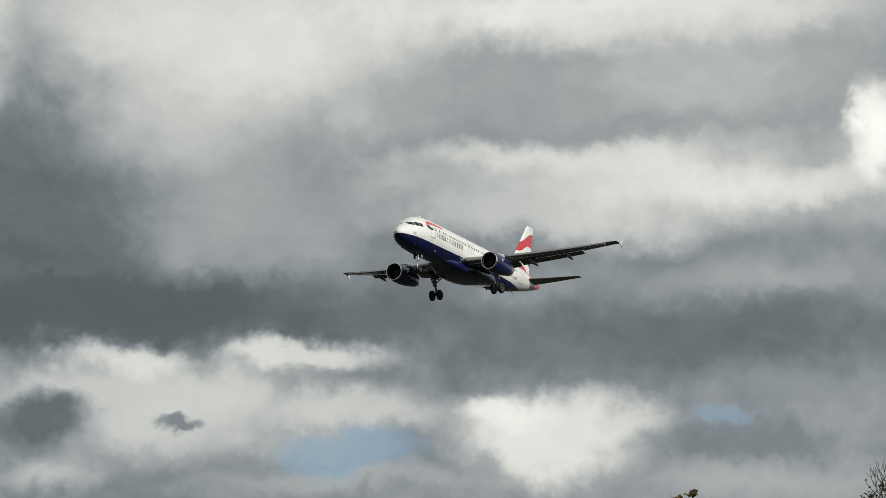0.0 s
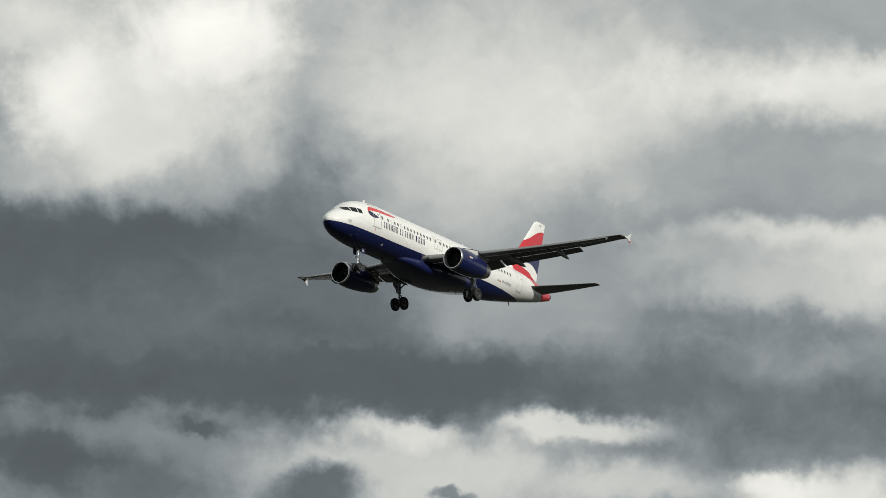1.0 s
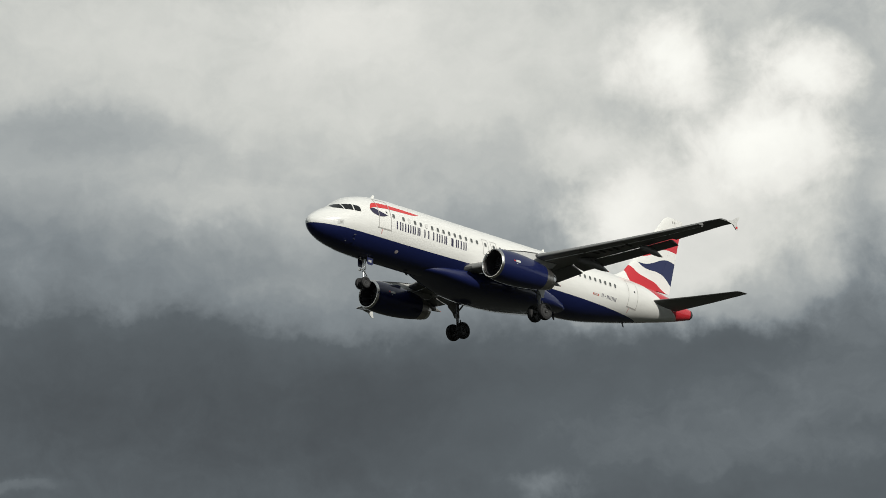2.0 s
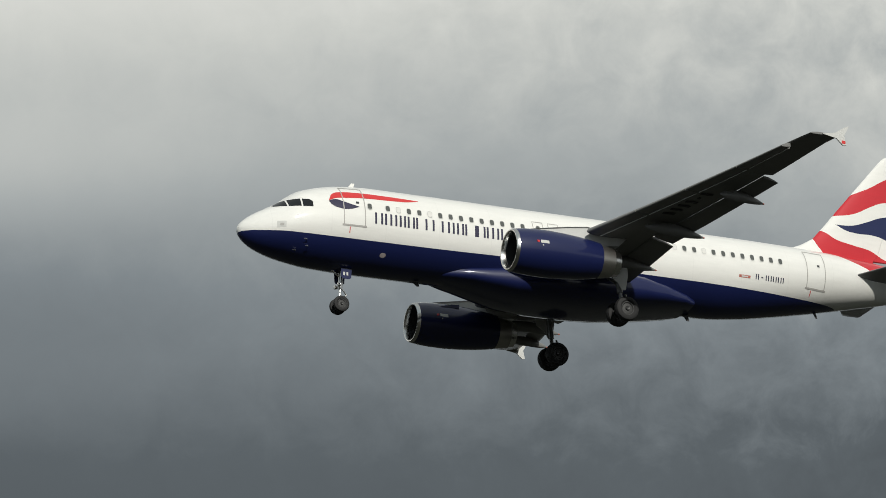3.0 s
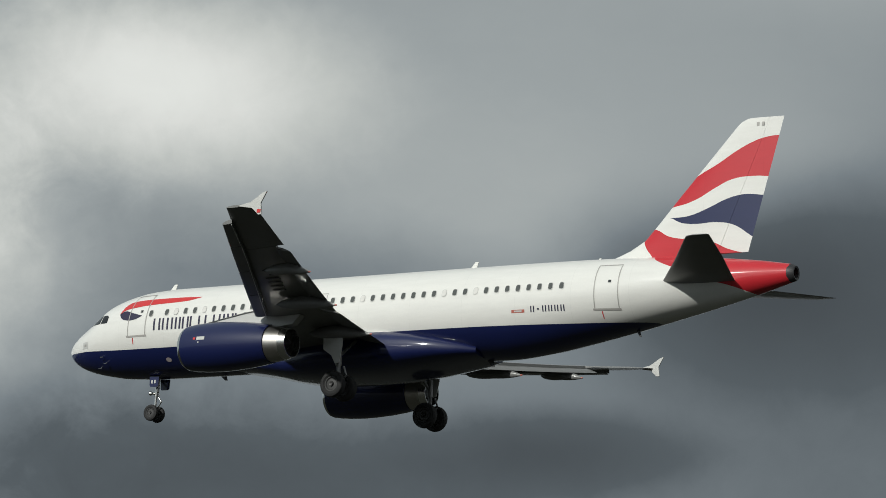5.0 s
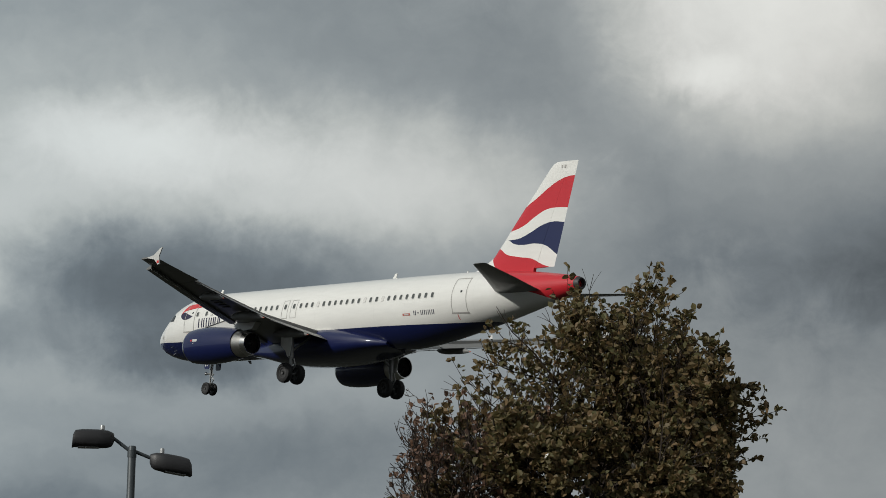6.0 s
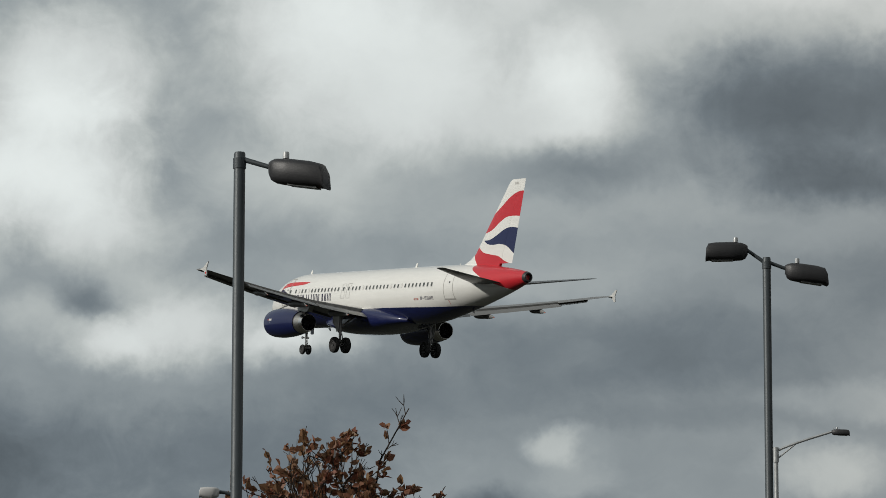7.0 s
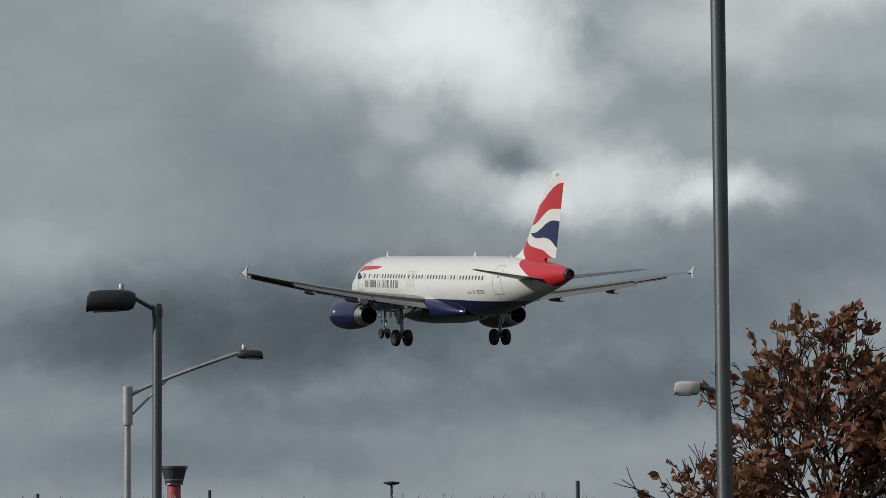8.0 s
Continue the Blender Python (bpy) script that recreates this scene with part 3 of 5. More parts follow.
def wing_ring(le, chord, thick, a=0.0, b=1.0, drop=0.0, shift=(0, 0), up="z", n=12, camber=0.02):
    """Section of a wing between a and b of its chord; drop: degrees nose up to tail down about its front."""
    out = []
    ss = [a + (b - a) * (0.5 - 0.5 * math.cos(math.pi * k / n)) for k in range(n + 1)]
    line = [(s, foil(s)) for s in reversed(ss)] + [(s, -foil(s)) for s in ss[1 if a == 0 else 0:]]
    c, q = math.cos(radians(drop)), math.sin(radians(drop))
    for s, h in line:
        px, pz = (s - a) * chord, (h * thick + camber * 4 * s * (1 - s)) * chord
        px, pz = px * c + pz * q, -px * q + pz * c
        px += a * chord + shift[0]
        pz += shift[1]
        out.append((le[0] + px, le[1], le[2] + pz) if up == "z" else (le[0] + px, le[1] + pz, le[2]))
    return out


def build_wing(side, sgn):
    """One wing with its slats, flaps, fairings, aileron and tip fence."""
    def le(y):
        return 14.93 + 0.51 * (y - 5.8)

    def te(y):
        return 18.7 + 0.03 * y if y < 6.4 else 18.9 + (y - 6.4) * 0.288

    def zz(y):
        return -1.3 + 0.089 * y + 0.0028 * y * y

    def thick(y):
        return 0.15 - 0.04 * min(1, y / 9)
    bm = bmesh.new()

    def ring(y, b=1.0, a=0.0, shift=(0, 0), drop=0.0):
        return wing_ring((le(y), sgn * y, zz(y)), te(y) - le(y), thick(y), a, b, drop, shift)
    loft(bm, [ring(y, 0.82) for y in (0.6, 1.9, 3.2, 5.0, 6.4, 8.0, 10.0, 11.6, 13.1)])
    loft(bm, [ring(y) for y in (13.12, 14.2, 15.4, 16.3)] + [wing_ring((le(16.3) + 0.35, sgn * 17.0, zz(16.85)), 1.4, 0.07)])
    wing = part("wing", bm, M_WING, side, "swept wing with flaps and slats extended")
    for y0, y1 in ((2.3, 5.1), (6.3, 8.75), (8.8, 11.25), (11.3, 13.75), (13.8, 15.95)):
        bm = bmesh.new()
        loft(bm, [wing_ring((le(y), sgn * y, zz(y)), te(y) - le(y), thick(y), 0, min(0.3, 0.66 / (te(y) - le(y))), -8, (-0.37, -0.20)) for y in (y0, (y0 + y1) / 2, y1)])
        slat = part("slat", bm, M_WING, wing)
        # thin pale strip following the slat's lower rear edge
        bm = bmesh.new()
        rings = []
        for y in (y0 + 0.05, (y0 + y1) / 2, y1 - 0.05):
            c = te(y) - le(y)
            px, pz = le(y) + min(0.3, 0.66 / c) * c - 0.39, zz(y) - foil(0.22) * thick(y) * c - 0.16
            rings.append([(px + u, sgn * y, pz + v) for u, v in ((-0.012, -0.02), (0.012, -0.02), (0.012, 0.02), (-0.012, 0.02))])
        loft(bm, rings)
        part("slat_strip", bm, M_PANEL, slat, "thin pale strip along the slat", False)
    for y0, y1, c0, c1, at in ((2.0, 6.3, 1.40, 1.15, 0.81), (6.45, 13.05, 1.0, 0.80, 0.81)):
        bm = bmesh.new()
        rings = []
        for k in range(4):
            y = y0 + (y1 - y0) * k / 3
            c = te(y) - le(y)
            rings.append(wing_ring((le(y) + at * c - 0.02, sgn * y, zz(y) - 0.07), c0 + (c1 - c0) * k / 3, 0.13, 0, 1, 16))
        loft(bm, rings)
        part("flap", bm, M_WING, wing, "trailing-edge flap lowered for landing")
    for y, x0, x1, r in ((4.1, 16.2, 19.5, 0.28), (7.85, 17.0, 20.1, 0.29), (11.6, 18.9, 21.2, 0.25)):
        bm = bmesh.new()
        prof = []
        for k in range(13):
            s = k / 12
            prof.append((s, max(0.01, r * (math.sin(math.pi * s ** 0.8) ** 0.7))))
        rings = []
        for s, rr in prof:
            x = x0 + (x1 - x0) * s
            zc = zz(y) - 0.38 - 0.40 * max(0, s - 0.5)
            rings.append([(x, sgn * y + 0.7 * rr * math.cos(a), zc + rr * math.sin(a)) for a in [2 * math.pi * i / 14 for i in range(14)]])
        loft(bm, rings)
        fairing = part("flap_track_fairing", bm, M_WING, wing)
        bm = bmesh.new()
        revolve(bm, (x1 - 0.1, sgn * y, zz(y) - 0.575), [(0, 0.045), (0.07, 0.035), (0.12, 0.0)], n=10)
        part("fairing_tip", bm, M_DULLRED, fairing, "small dull red tip")
    # dark underwing marking as plain bars
    if sgn < 0:
        for k in range(6):
            y = 10.9 - 0.42 * k
            c, s = te(y) - le(y), 0.42
            zb = zz(y) + (-foil(s) * thick(y) + 0.08 * s * (1 - s)) * c - 0.03
            bm = bmesh.new()
            box(bm, (le(y) + s * c - (0.06 if k == 1 else 0.3), -y - 0.1, zb), (le(y) + s * c + (0.06 if k == 1 else 0.3), -y + 0.1, zb + 0.02))
            part("marking", bm, M_DARK, wing, "", False)
    # tip fence: an arrowhead standing on the wing tip
    bm = bmesh.new()
    t = zz(16.9)
    pts = [(21.25, t), (21.9, t + 0.13), (22.42, t + 0.46), (22.62, t + 0.52), (22.36, t + 0.05), (22.44, t - 0.40), (22.28, t - 0.42), (21.95, t - 0.12)]
    loft(bm, [[(x - 0.05, sgn * 16.98, z) for x, z in pts], [(x - 0.05, sgn * 17.04, z) for x, z in pts]])
    part("wingtip_fence", bm, M_PANEL, wing, "pale arrow-shaped wingtip fence", False)
    if sgn < 0:
        bm = bmesh.new()
        box(bm, (22.14, -17.055, t - 0.36), (22.36, -16.97, t - 0.18), 0, 0.02)
        part("navigation_light", bm, M_REDMARK, wing, "red glass navigation light")


def build_engine(plane, sgn):
    y, z = sgn * 5.8, -2.03
    bm = bmesh.new()
    outer = [(11.22, 0.985), (11.6, 1.045), (12.2, 1.085), (12.9, 1.095), (13.6, 1.065), (14.4, 1.0), (15.0, 0.925), (15.5, 0.845), (15.51, 0.80), (15.0, 0.78)]
    revolve(bm, (0, y, z), outer, n=48)
    nac = part("nacelle", bm, M_NAVY, plane, "navy blue engine nacelle")
    bm = bmesh.new()
    revolve(bm, (0, y, z), [(11.23, 0.99), (11.13, 0.965), (11.07, 0.925), (11.08, 0.88), (11.16, 0.845), (11.3, 0.825)], n=48)
    part("inlet_lip", bm, M_METAL, nac, "polished metal intake lip")
    bm = bmesh.new()
    revolve(bm, (0, y, z), [(11.3, 0.825), (11.7, 0.81), (12.15, 0.81), (12.2, 0.0)], n=40)
    part("intake_duct", bm, M_DARK, nac)
    bm = bmesh.new()
    revolve(bm, (0, y, z), [(11.72, 0.005), (11.8, 0.1), (12.0, 0.2), (12.15, 0.25)], n=24)
    part("spinner", bm, M_RIM, nac)
    bm = bmesh.new()
    for k in range(22):
        a = 2 * math.pi * k / 22
        u, v = (math.cos(a), math.sin(a)), (-math.sin(a), math.cos(a))
        pts = []
        for rr, w, tw in ((0.22, 0.05, 0.02), (0.78, 0.10, 0.12)):
            for s in (-1, 1):
                pts.append((12.02 + s * tw / 2, y + u[0] * rr + v[0] * w * s / 2, z + u[1] * rr + v[1] * w * s / 2))
        vs = [bm.verts.new(p) for p in pts]
        bm.faces.new((vs[0], vs[1], vs[3], vs[2]))
    part("fan_blades", bm, M_RIM, nac, "ring of dark fan blades")
    bm = bmesh.new()
    revolve(bm, (0, y, z - 0.02), [(15.4, 0.80), (15.8, 0.765), (16.2, 0.70), (16.2, 0.60), (15.9, 0.56), (15.6, 0.3)], n=40)
    part("exhaust_nozzle", bm, M_NOZZLE, nac, "heat-stained metal exhaust nozzle")
    bm = bmesh.new()
    revolve(bm, (0, y, z - 0.02), [(16.19, 0.708), (16.45, 0.645), (16.52, 0.625), (16.52, 0.59), (16.2, 0.60)], n=40)
    part("nozzle_ring", bm, M_METAL, nac, "bright bare metal rim")
    bm = bmesh.new()
    revolve(bm, (0, y, z - 0.03), [(15.6, 0.55), (15.9, 0.40), (16.2, 0.24), (16.48, 0.04)], n=24)
    part("exhaust_cone", bm, M_DARK, nac)
    # small warning panels on the cowl
    for x0, x1, zc, h, m in ((12.02, 12.14, 0.2, 0.05, M_REDMARK), (12.2, 12.62, 0.2, 0.075, M_PANEL), (12.28, 12.34, 0.02, 0.03, M_PANEL)):
        bm = bmesh.new()
        rows = []
        for xx in (x0, x1):
            rows.append([bm.verts.new((xx, y - math.sqrt(1.096 ** 2 - q * q), z + q)) for q in (zc - h, zc + h)])
        bm.faces.new((rows[0][0], rows[1][0], rows[1][1], rows[0][1]))
        part("warning_panel", bm, m, nac)
    # vortex strake
    bm = bmesh.new()
    prism(bm, [(12.3, z + 0.72), (13.3, z + 0.70), (13.3, z + 0.9), (12.9, z + 0.88)], y - sgn * 0.82, y - sgn * 0.85)
    part("strake", bm, M_NAVY, nac, "", False)
    bm = bmesh.new()
    pts = [(11.75, -1.02), (12.6, -0.86), (14.0, -0.62), (15.0, -0.50), (16.2, -0.62), (17.0, -0.85), (16.6, -1.25), (15.4, -1.35), (14.2, -1.3), (12.6, -1.2)]
    loft(bm, [[(x, y + s * w, zz) for x, zz in pts] for s, w in ((-1, 0.12), (-1, 0.2), (1, 0.2), (1, 0.12))])
    part("pylon", bm, M_PANEL, plane, "pale grey engine pylon")


def wheel(parent, x, y, z, r, w):
    bm = bmesh.new()
    h = w / 2
    revolve(bm, (x, y, z), [(-h * 0.7, r * 0.55), (-h, r * 0.68), (-h * 0.98, r * 0.82), (-h * 0.75, r * 0.95), (-h * 0.3, r), (h * 0.3, r), (h * 0.75, r * 0.95), (h * 0.98, r * 0.82), (h, r * 0.68), (h * 0.7, r * 0.55)], "y", 28)
    part("tyre", bm, M_TYRE, parent)
    bm = bmesh.new()
    revolve(bm, (x, y, z), [(-h * 0.72, 0.02), (-h * 0.85, r * 0.16), (-h * 0.5, r * 0.2), (-h * 0.45, r * 0.42), (-h * 0.72, r * 0.5), (-h * 0.72, r * 0.57), (h * 0.72, r * 0.57), (h * 0.72, r * 0.5), (h * 0.45, r * 0.42), (h * 0.5, r * 0.2), (h * 0.85, r * 0.16), (h * 0.72, 0.02)], "y", 24)
    part("rim", bm, M_RIM, parent, "dull metal wheel rim")


def build_gear(plane):
    for sgn in (-1, 1):
        y = sgn * 3.8
        bm = bmesh.new()
        tube(bm, (17.55, y, -1.0), (17.68, y, -2.7), 0.15, 0.15, 16)
        tube(bm, (17.68, y, -2.6), (17.76, y, -3.62), 0.095, 0.095, 16)
        tube(bm, (17.76, y - 0.6, -3.62), (17.76, y + 0.6, -3.62), 0.07)
        tube(bm, (17.62, y, -2.35), (17.5, y - sgn * 1.5, -1.3), 0.06, 0.07)
        tube(bm, (17.95, y, -2.75), (18.12, y, -3.15), 0.05, 0.04)
        tube(bm, (18.12, y, -3.15), (17.82, y, -3.5), 0.04, 0.05)
        gear = part("main_gear", bm, M_STEEL, plane, "extended main landing gear leg")
        for s in (-1, 1):
            wheel(gear, 17.76, y + s * 0.46, -3.62, 0.585, 0.42)
        bm = bmesh.new()
        pts = [(16.95, -1.0), (17.95, -1.0), (17.98, -1.9), (17.86, -2.62), (17.66, -2.66), (17.45, -2.3), (17.0, -2.0)]
        prism(bm, pts, y + sgn * 0.24, y + sgn * 0.28)
        part("gear_door", bm, M_PANEL, gear, "pale grey leg door", False)
    bm = bmesh.new()
    tube(bm, (5.15, 0, -1.8), (5.1, 0, -2.85), 0.11, 0.11, 16)
    tube(bm, (5.1, 0, -2.8), (5.06, 0, -3.64), 0.07, 0.07, 16)
    tube(bm, (5.06, -0.3, -3.64), (5.06, 0.3, -3.64), 0.05)
    tube(bm, (5.12, 0, -2.3), (4.55, 0, -1.85), 0.05)
    tube(bm, (5.2, 0, -2.85), (5.42, 0, -3.1), 0.035)
    tube(bm, (5.42, 0, -3.1), (5.16, 0, -3.42), 0.035)
    tube(bm, (5.02, -0.3, -2.72), (5.02, 0.3, -2.72), 0.045)
    gear = part("nose_gear", bm, M_METAL, plane, "extended nose landing gear leg")
    for s in (-1, 1):
        wheel(gear, 5.06, s * 0.26, -3.64, 0.385, 0.22)
        bm = bmesh.new()
        prism(bm, [(4.97, -1.95), (5.50, -1.97), (5.48, -2.40), (5.40, -2.46), (5.05, -2.46), (4.99, -2.38)], s * 0.42, s * 0.45)
        part("gear_door", bm, M_NAVY, gear, "navy gear bay door", False)
        for x0 in (5.08, 5.24):
            bm = bmesh.new()
            box(bm, (x0, s * 0.454 - 0.002, -2.3), (x0 + 0.09, s * 0.454 + 0.002, -2.14))
            part("marking", bm, M_PANEL, gear, "", False)
        bm = bmesh.new()
        revolve(bm, (4.98, s * 0.22, -2.72), [(-0.1, 0.02), (-0.09, 0.1), (0.0, 0.09), (0.08, 0.04)], "x", 14)
        part("taxi_lamp", bm, M_METAL, gear)


def build_tail(plane):
    def le(z):
        return hermite(z, (1.2, 2.05, 2.16, 2.42, 2.83, 4.0, 5.32, 6.5, 7.4, 7.7, 7.84), (28.2, 28.5, 29.0, 29.7, 30.42, 31.46, 32.63, 33.68, 34.48, 34.76, 35.08))

    def te(z):
        return 35.3 + (z - 1.9) * 0.2475
    zs = (1.45, 2.05, 2.16, 2.42, 2.83, 3.6, 4.5, 5.4, 6.3, 7.1, 7.5, 7.72, 7.84)

    def ring(z, a, b):
        c = te(z) - le(z)
        return wing_ring((le(z), 0, z), c, min(0.1, 0.42 / c), a, b, 0, (0, 0), "y", 14, 0.0)
    bm = bmesh.new()
    hinge = [min(0.78, max(0.55, 1 - (0.62 + 0.13 * (7.84 - z)) / (te(z) - le(z)))) for z in zs]
    loft(bm, [ring(z, 0, h - 0.0012) for z, h in zip(zs, hinge)])
    fin = part("tail_fin", bm, M_FIN, plane, "tail fin painted with red, white and navy waves")
    bm = bmesh.new()
    loft(bm, [ring(z, h + 0.0012, 1.0) for z, h in zip(zs[1:], hinge[1:])])
    part("rudder", bm, M_FIN, fin)
    for x0 in (35.55, 35.78):
        bm = bmesh.new()
        box(bm, (x0, -0.101, 7.47), (x0 + 0.12, -0.095, 7.64))
        part("marking", bm, M_SEAM, fin, "", False)
    for sgn in (-1, 1):
        bm = bmesh.new()
        rings = []
        for y, l, t, z in ((0.5, 31.55, 35.1, 0.62), (1.3, 32.05, 35.3, 0.72), (3.5, 33.7, 35.95, 0.98), (5.7, 35.25, 36.5, 1.25), (6.1, 35.55, 36.6, 1.3), (6.22, 35.85, 36.55, 1.31)):
            rings.append(wing_ring((l, sgn * y, z), t - l, 0.085 if y < 6.2 else 0.05, camber=0.0))
        loft(bm, rings)
        part("tailplane", bm, M_WING, plane, "grey horizontal tailplane")
    bm = bmesh.new()
    t, b, w = hull(37.3)
    c = (t + b) / 2
    revolve(bm, (0, 0, c), [(37.3, 0.39), (37.5, 0.36), (37.6, 0.30), (37.58, 0.22), (37.3, 0.2)], n=28)
    part("tail_exhaust", bm, M_DARK, plane, "dark auxiliary exhaust at the tail tip")


def build_cabin_details(plane, body):
    # passenger windows share one mesh
    me = {}
    for key, glass in (("open", M_CABIN), ("shut", M_BLIND)):
        bm = bmesh.new()
        n = 16
        outer, inner = [], []
        for k in range(n):
            a = 2 * math.pi * k / n
            ca, sa = math.cos(a), math.sin(a)
            ex = (abs(ca) ** 0.6 * (1 if ca > 0 else -1), abs(sa) ** 0.6 * (1 if sa > 0 else -1))
            outer.append(bm.verts.new((0.122 * ex[0], -0.010, 0.172 * ex[1])))
            inner.append(bm.verts.new((0.102 * ex[0], -0.006, 0.148 * ex[1])))
        for k in range(n):
            j = (k + 1) % n
            bm.faces.new((outer[k], outer[j], inner[j], inner[k]))
        f = bm.faces.new(inner)
        f.material_index = 1
        m = bpy.data.meshes.new("cabin_window")
        bm.to_mesh(m)
        bm.free()
        m.materials.append(M_PANEL)
        m.materials.append(glass)
        me[key] = m
    xs = [5.84] + [6.74 + 0.529 * k for k in range(14)] + [14.42, 15.23] + [15.85 + 0.5285 * k for k in range(23)]
    shut = (2, 5, 20, 28, 31)
    for i, x in enumerate(xs):
        p, nrm = skin(x, 0.69, 0.004)
        ob = link_mesh("cabin_window", me["shut" if i in shut else "open"], plane)
        tilt = math.atan2(nrm.z, -nrm.y)
        t0, b0, w0 = hull(x - 0.2)
        t1, b1, w1 = hull(x + 0.2)
        ob.matrix_basis = Matrix.Translation(p) @ Matrix.Rotation(math.atan2(w0 - w1, 0.4), 4, "Z") @ Matrix.Rotation(-tilt, 4, "X")

    def span(a, b, n):
        return [a + (b - a) * k / n for k in range(n + 1)]

    # cabin doors: outlined panels with a sill mark
    def cabin_door(x0, x1, z0, z1, w=0.045, sill=True):
        bm = bmesh.new()
        skin_patch(bm, (x0, x0 + w), lambda x: z0, lambda x: z1, 0.008, rows=14)
        skin_patch(bm, (x1 - w, x1), lambda x: z0, lambda x: z1, 0.008, rows=14)
        skin_patch(bm, span(x0 + w, x1 - w, 4), lambda x: z1 - w, lambda x: z1, 0.008, rows=1)
        skin_patch(bm, span(x0 + w, x1 - w, 4), lambda x: z0, lambda x: z0 + w, 0.008, rows=1)
        door = part("cabin_door", bm, M_SEAM, plane, "closed cabin door outlined in grey")
        if sill:
            bm = bmesh.new()
            skin_patch(bm, span(x0 - 0.06, x1 + 0.06, 4), lambda x: z0 - 0.03, lambda x: z0 + 0.05, 0.011, rows=2)
            part("door_sill", bm, M_SEAM, door)
            bm = bmesh.new()
            skin_patch(bm, (x0 + 0.3, x0 + 0.34), lambda x: z0 - 0.34, lambda x: z0 - 0.06, 0.008, rows=3)
            part("sill_mark", bm, M_REDMARK, door, "short red mark")
            bm = bmesh.new()
            skin_patch(bm, (x0 + 0.64, x0 + 0.78), lambda x: z0 + 1.12, lambda x: z0 + 1.24, 0.008, rows=2)
            part("door_window", bm, M_GLASS, door)
    cabin_door(4.55, 5.62, -0.36, 1.72)
    cabin_door(29.0, 30.12, -0.40, 1.58)
    cabin_door(14.15, 14.70, -0.02, 1.08, 0.03, False)
    cabin_door(14.96, 15.51, -0.02, 1.08, 0.03, False)

    # cockpit panes
    for sgn in (-1, 1):
        for x0, x1, lo, hi in ((1.52, 2.03, lambda x: 0.50 - 0.12 * (x - 1.52), lambda x: min(0.84, hull(x)[0] - 0.02)),
                               (2.09, 2.62, lambda x: 0.43, lambda x: 0.84 + 0.04 * (x - 2.09)),
                               (2.69, 3.14, lambda x: 0.42, lambda x: 0.85 - 0.08 * (x - 2.69) - max(0, x - 3.02) * 0.8)):
            bm = bmesh.new()
            skin_patch(bm, span(x0, x1, 8), lo, hi, 0.010, sgn, 5)
            part("cockpit_pane", bm, M_COCKPIT, plane, "dark cockpit window")

    # ribbon emblem behind the cockpit
    top = lambda x: hermite(x, (3.9, 4.08, 4.36, 4.85, 5.62, 7.05, 8.43), (0.82, 1.18, 1.35, 1.41, 1.43, 1.43, 1.39))
    low = lambda x: hermite(x, (3.9, 4.02, 4.29, 4.62, 5.6, 7.03, 7.69, 8.43), (0.80, 0.87, 0.99, 1.03, 1.12, 1.17, 1.21, 1.37))
    xs = sorted(span(3.9, 4.6, 10) + span(4.7, 8.42, 20))
    bm = bmesh.new()
    skin_patch(bm, xs, low, top, 0.006, -1, 3)
    part("ribbon_emblem", bm, M_REDMARK, plane, "red painted ribbon")
    btop = lambda x: hermite(x, (3.89, 4.02, 4.23, 4.61, 5.34), (0.785, 0.855, 0.92, 0.81, 0.605))
    blow = lambda x: hermite(x, (3.89, 4.01, 4.23, 4.61, 4.93, 5.34), (0.78, 0.6, 0.48, 0.41, 0.45, 0.60))
    bm = bmesh.new()
    skin_patch(bm, span(3.9, 5.33, 14), blow, btop, 0.006, -1, 3)
    part("ribbon_emblem", bm, M_MARK, plane, "navy painted ribbon")

    # the name as plain bars, one for each character
    for a, b in ((6.07, 6.47), (6.57, 6.93), (7.08, 7.18), (7.30, 7.62), (7.70, 7.80), (7.97, 8.23), (8.60, 9.06), (9.42, 9.84), (9.98, 10.08), (10.2, 10.56), (10.62, 11.22), (11.22, 11.66), (11.72, 12.1), (12.26, 12.56)):
        for u, v in (((a, b),) if b - a < 0.2 else ((a, a + 0.10), (b - 0.10, b))):
            bm = bmesh.new()
            skin_patch(bm, (u, v), lambda x: -0.15, lambda x: 0.41, 0.006, -1, 4)
            part("name_bar", bm, M_MARK, plane)
    # registration as plain bars
    for k in range(6):
        a = 26.04 + 0.285 * k
        z0, z1 = ((-0.31, -0.25) if k == 1 else (-0.40, -0.14))
        for u in ((0.0, 0.13) if k != 1 else (0.03, 0.08)):
            bm = bmesh.new()
            skin_patch(bm, (a + u, a + u + 0.055), lambda x: z0, lambda x: z1, 0.006, -1, 3)
            part("registration_bar", bm, M_MARK, plane)
    bm = bmesh.new()
    skin_patch(bm, span(25.12, 25.75, 3), lambda x: -0.40, lambda x: -0.27, 0.006, -1, 1)
    part("emblem", bm, M_DULLRED, plane, "small red emblem plate")
    bm = bmesh.new()
    skin_patch(bm, span(25.25, 25.62, 3), lambda x: -0.37, lambda x: -0.30, 0.009, -1, 1)
    part("emblem", bm, M_PANEL, plane)
    # access panels
    bm = bmesh.new()
    skin_patch(bm, span(6.53, 6.83, 10), lambda x: -1.43 - 0.09 * math.sqrt(max(0.02, 1 - ((x - 6.68) / 0.15) ** 2)), lambda x: -1.43 + 0.09 * math.sqrt(max(0.02, 1 - ((x - 6.68) / 0.15) ** 2)), 0.006, -1, 2)
    part("access_panel", bm, M_TAN, plane, "pinkish grey service panel")
    bm = bmesh.new()
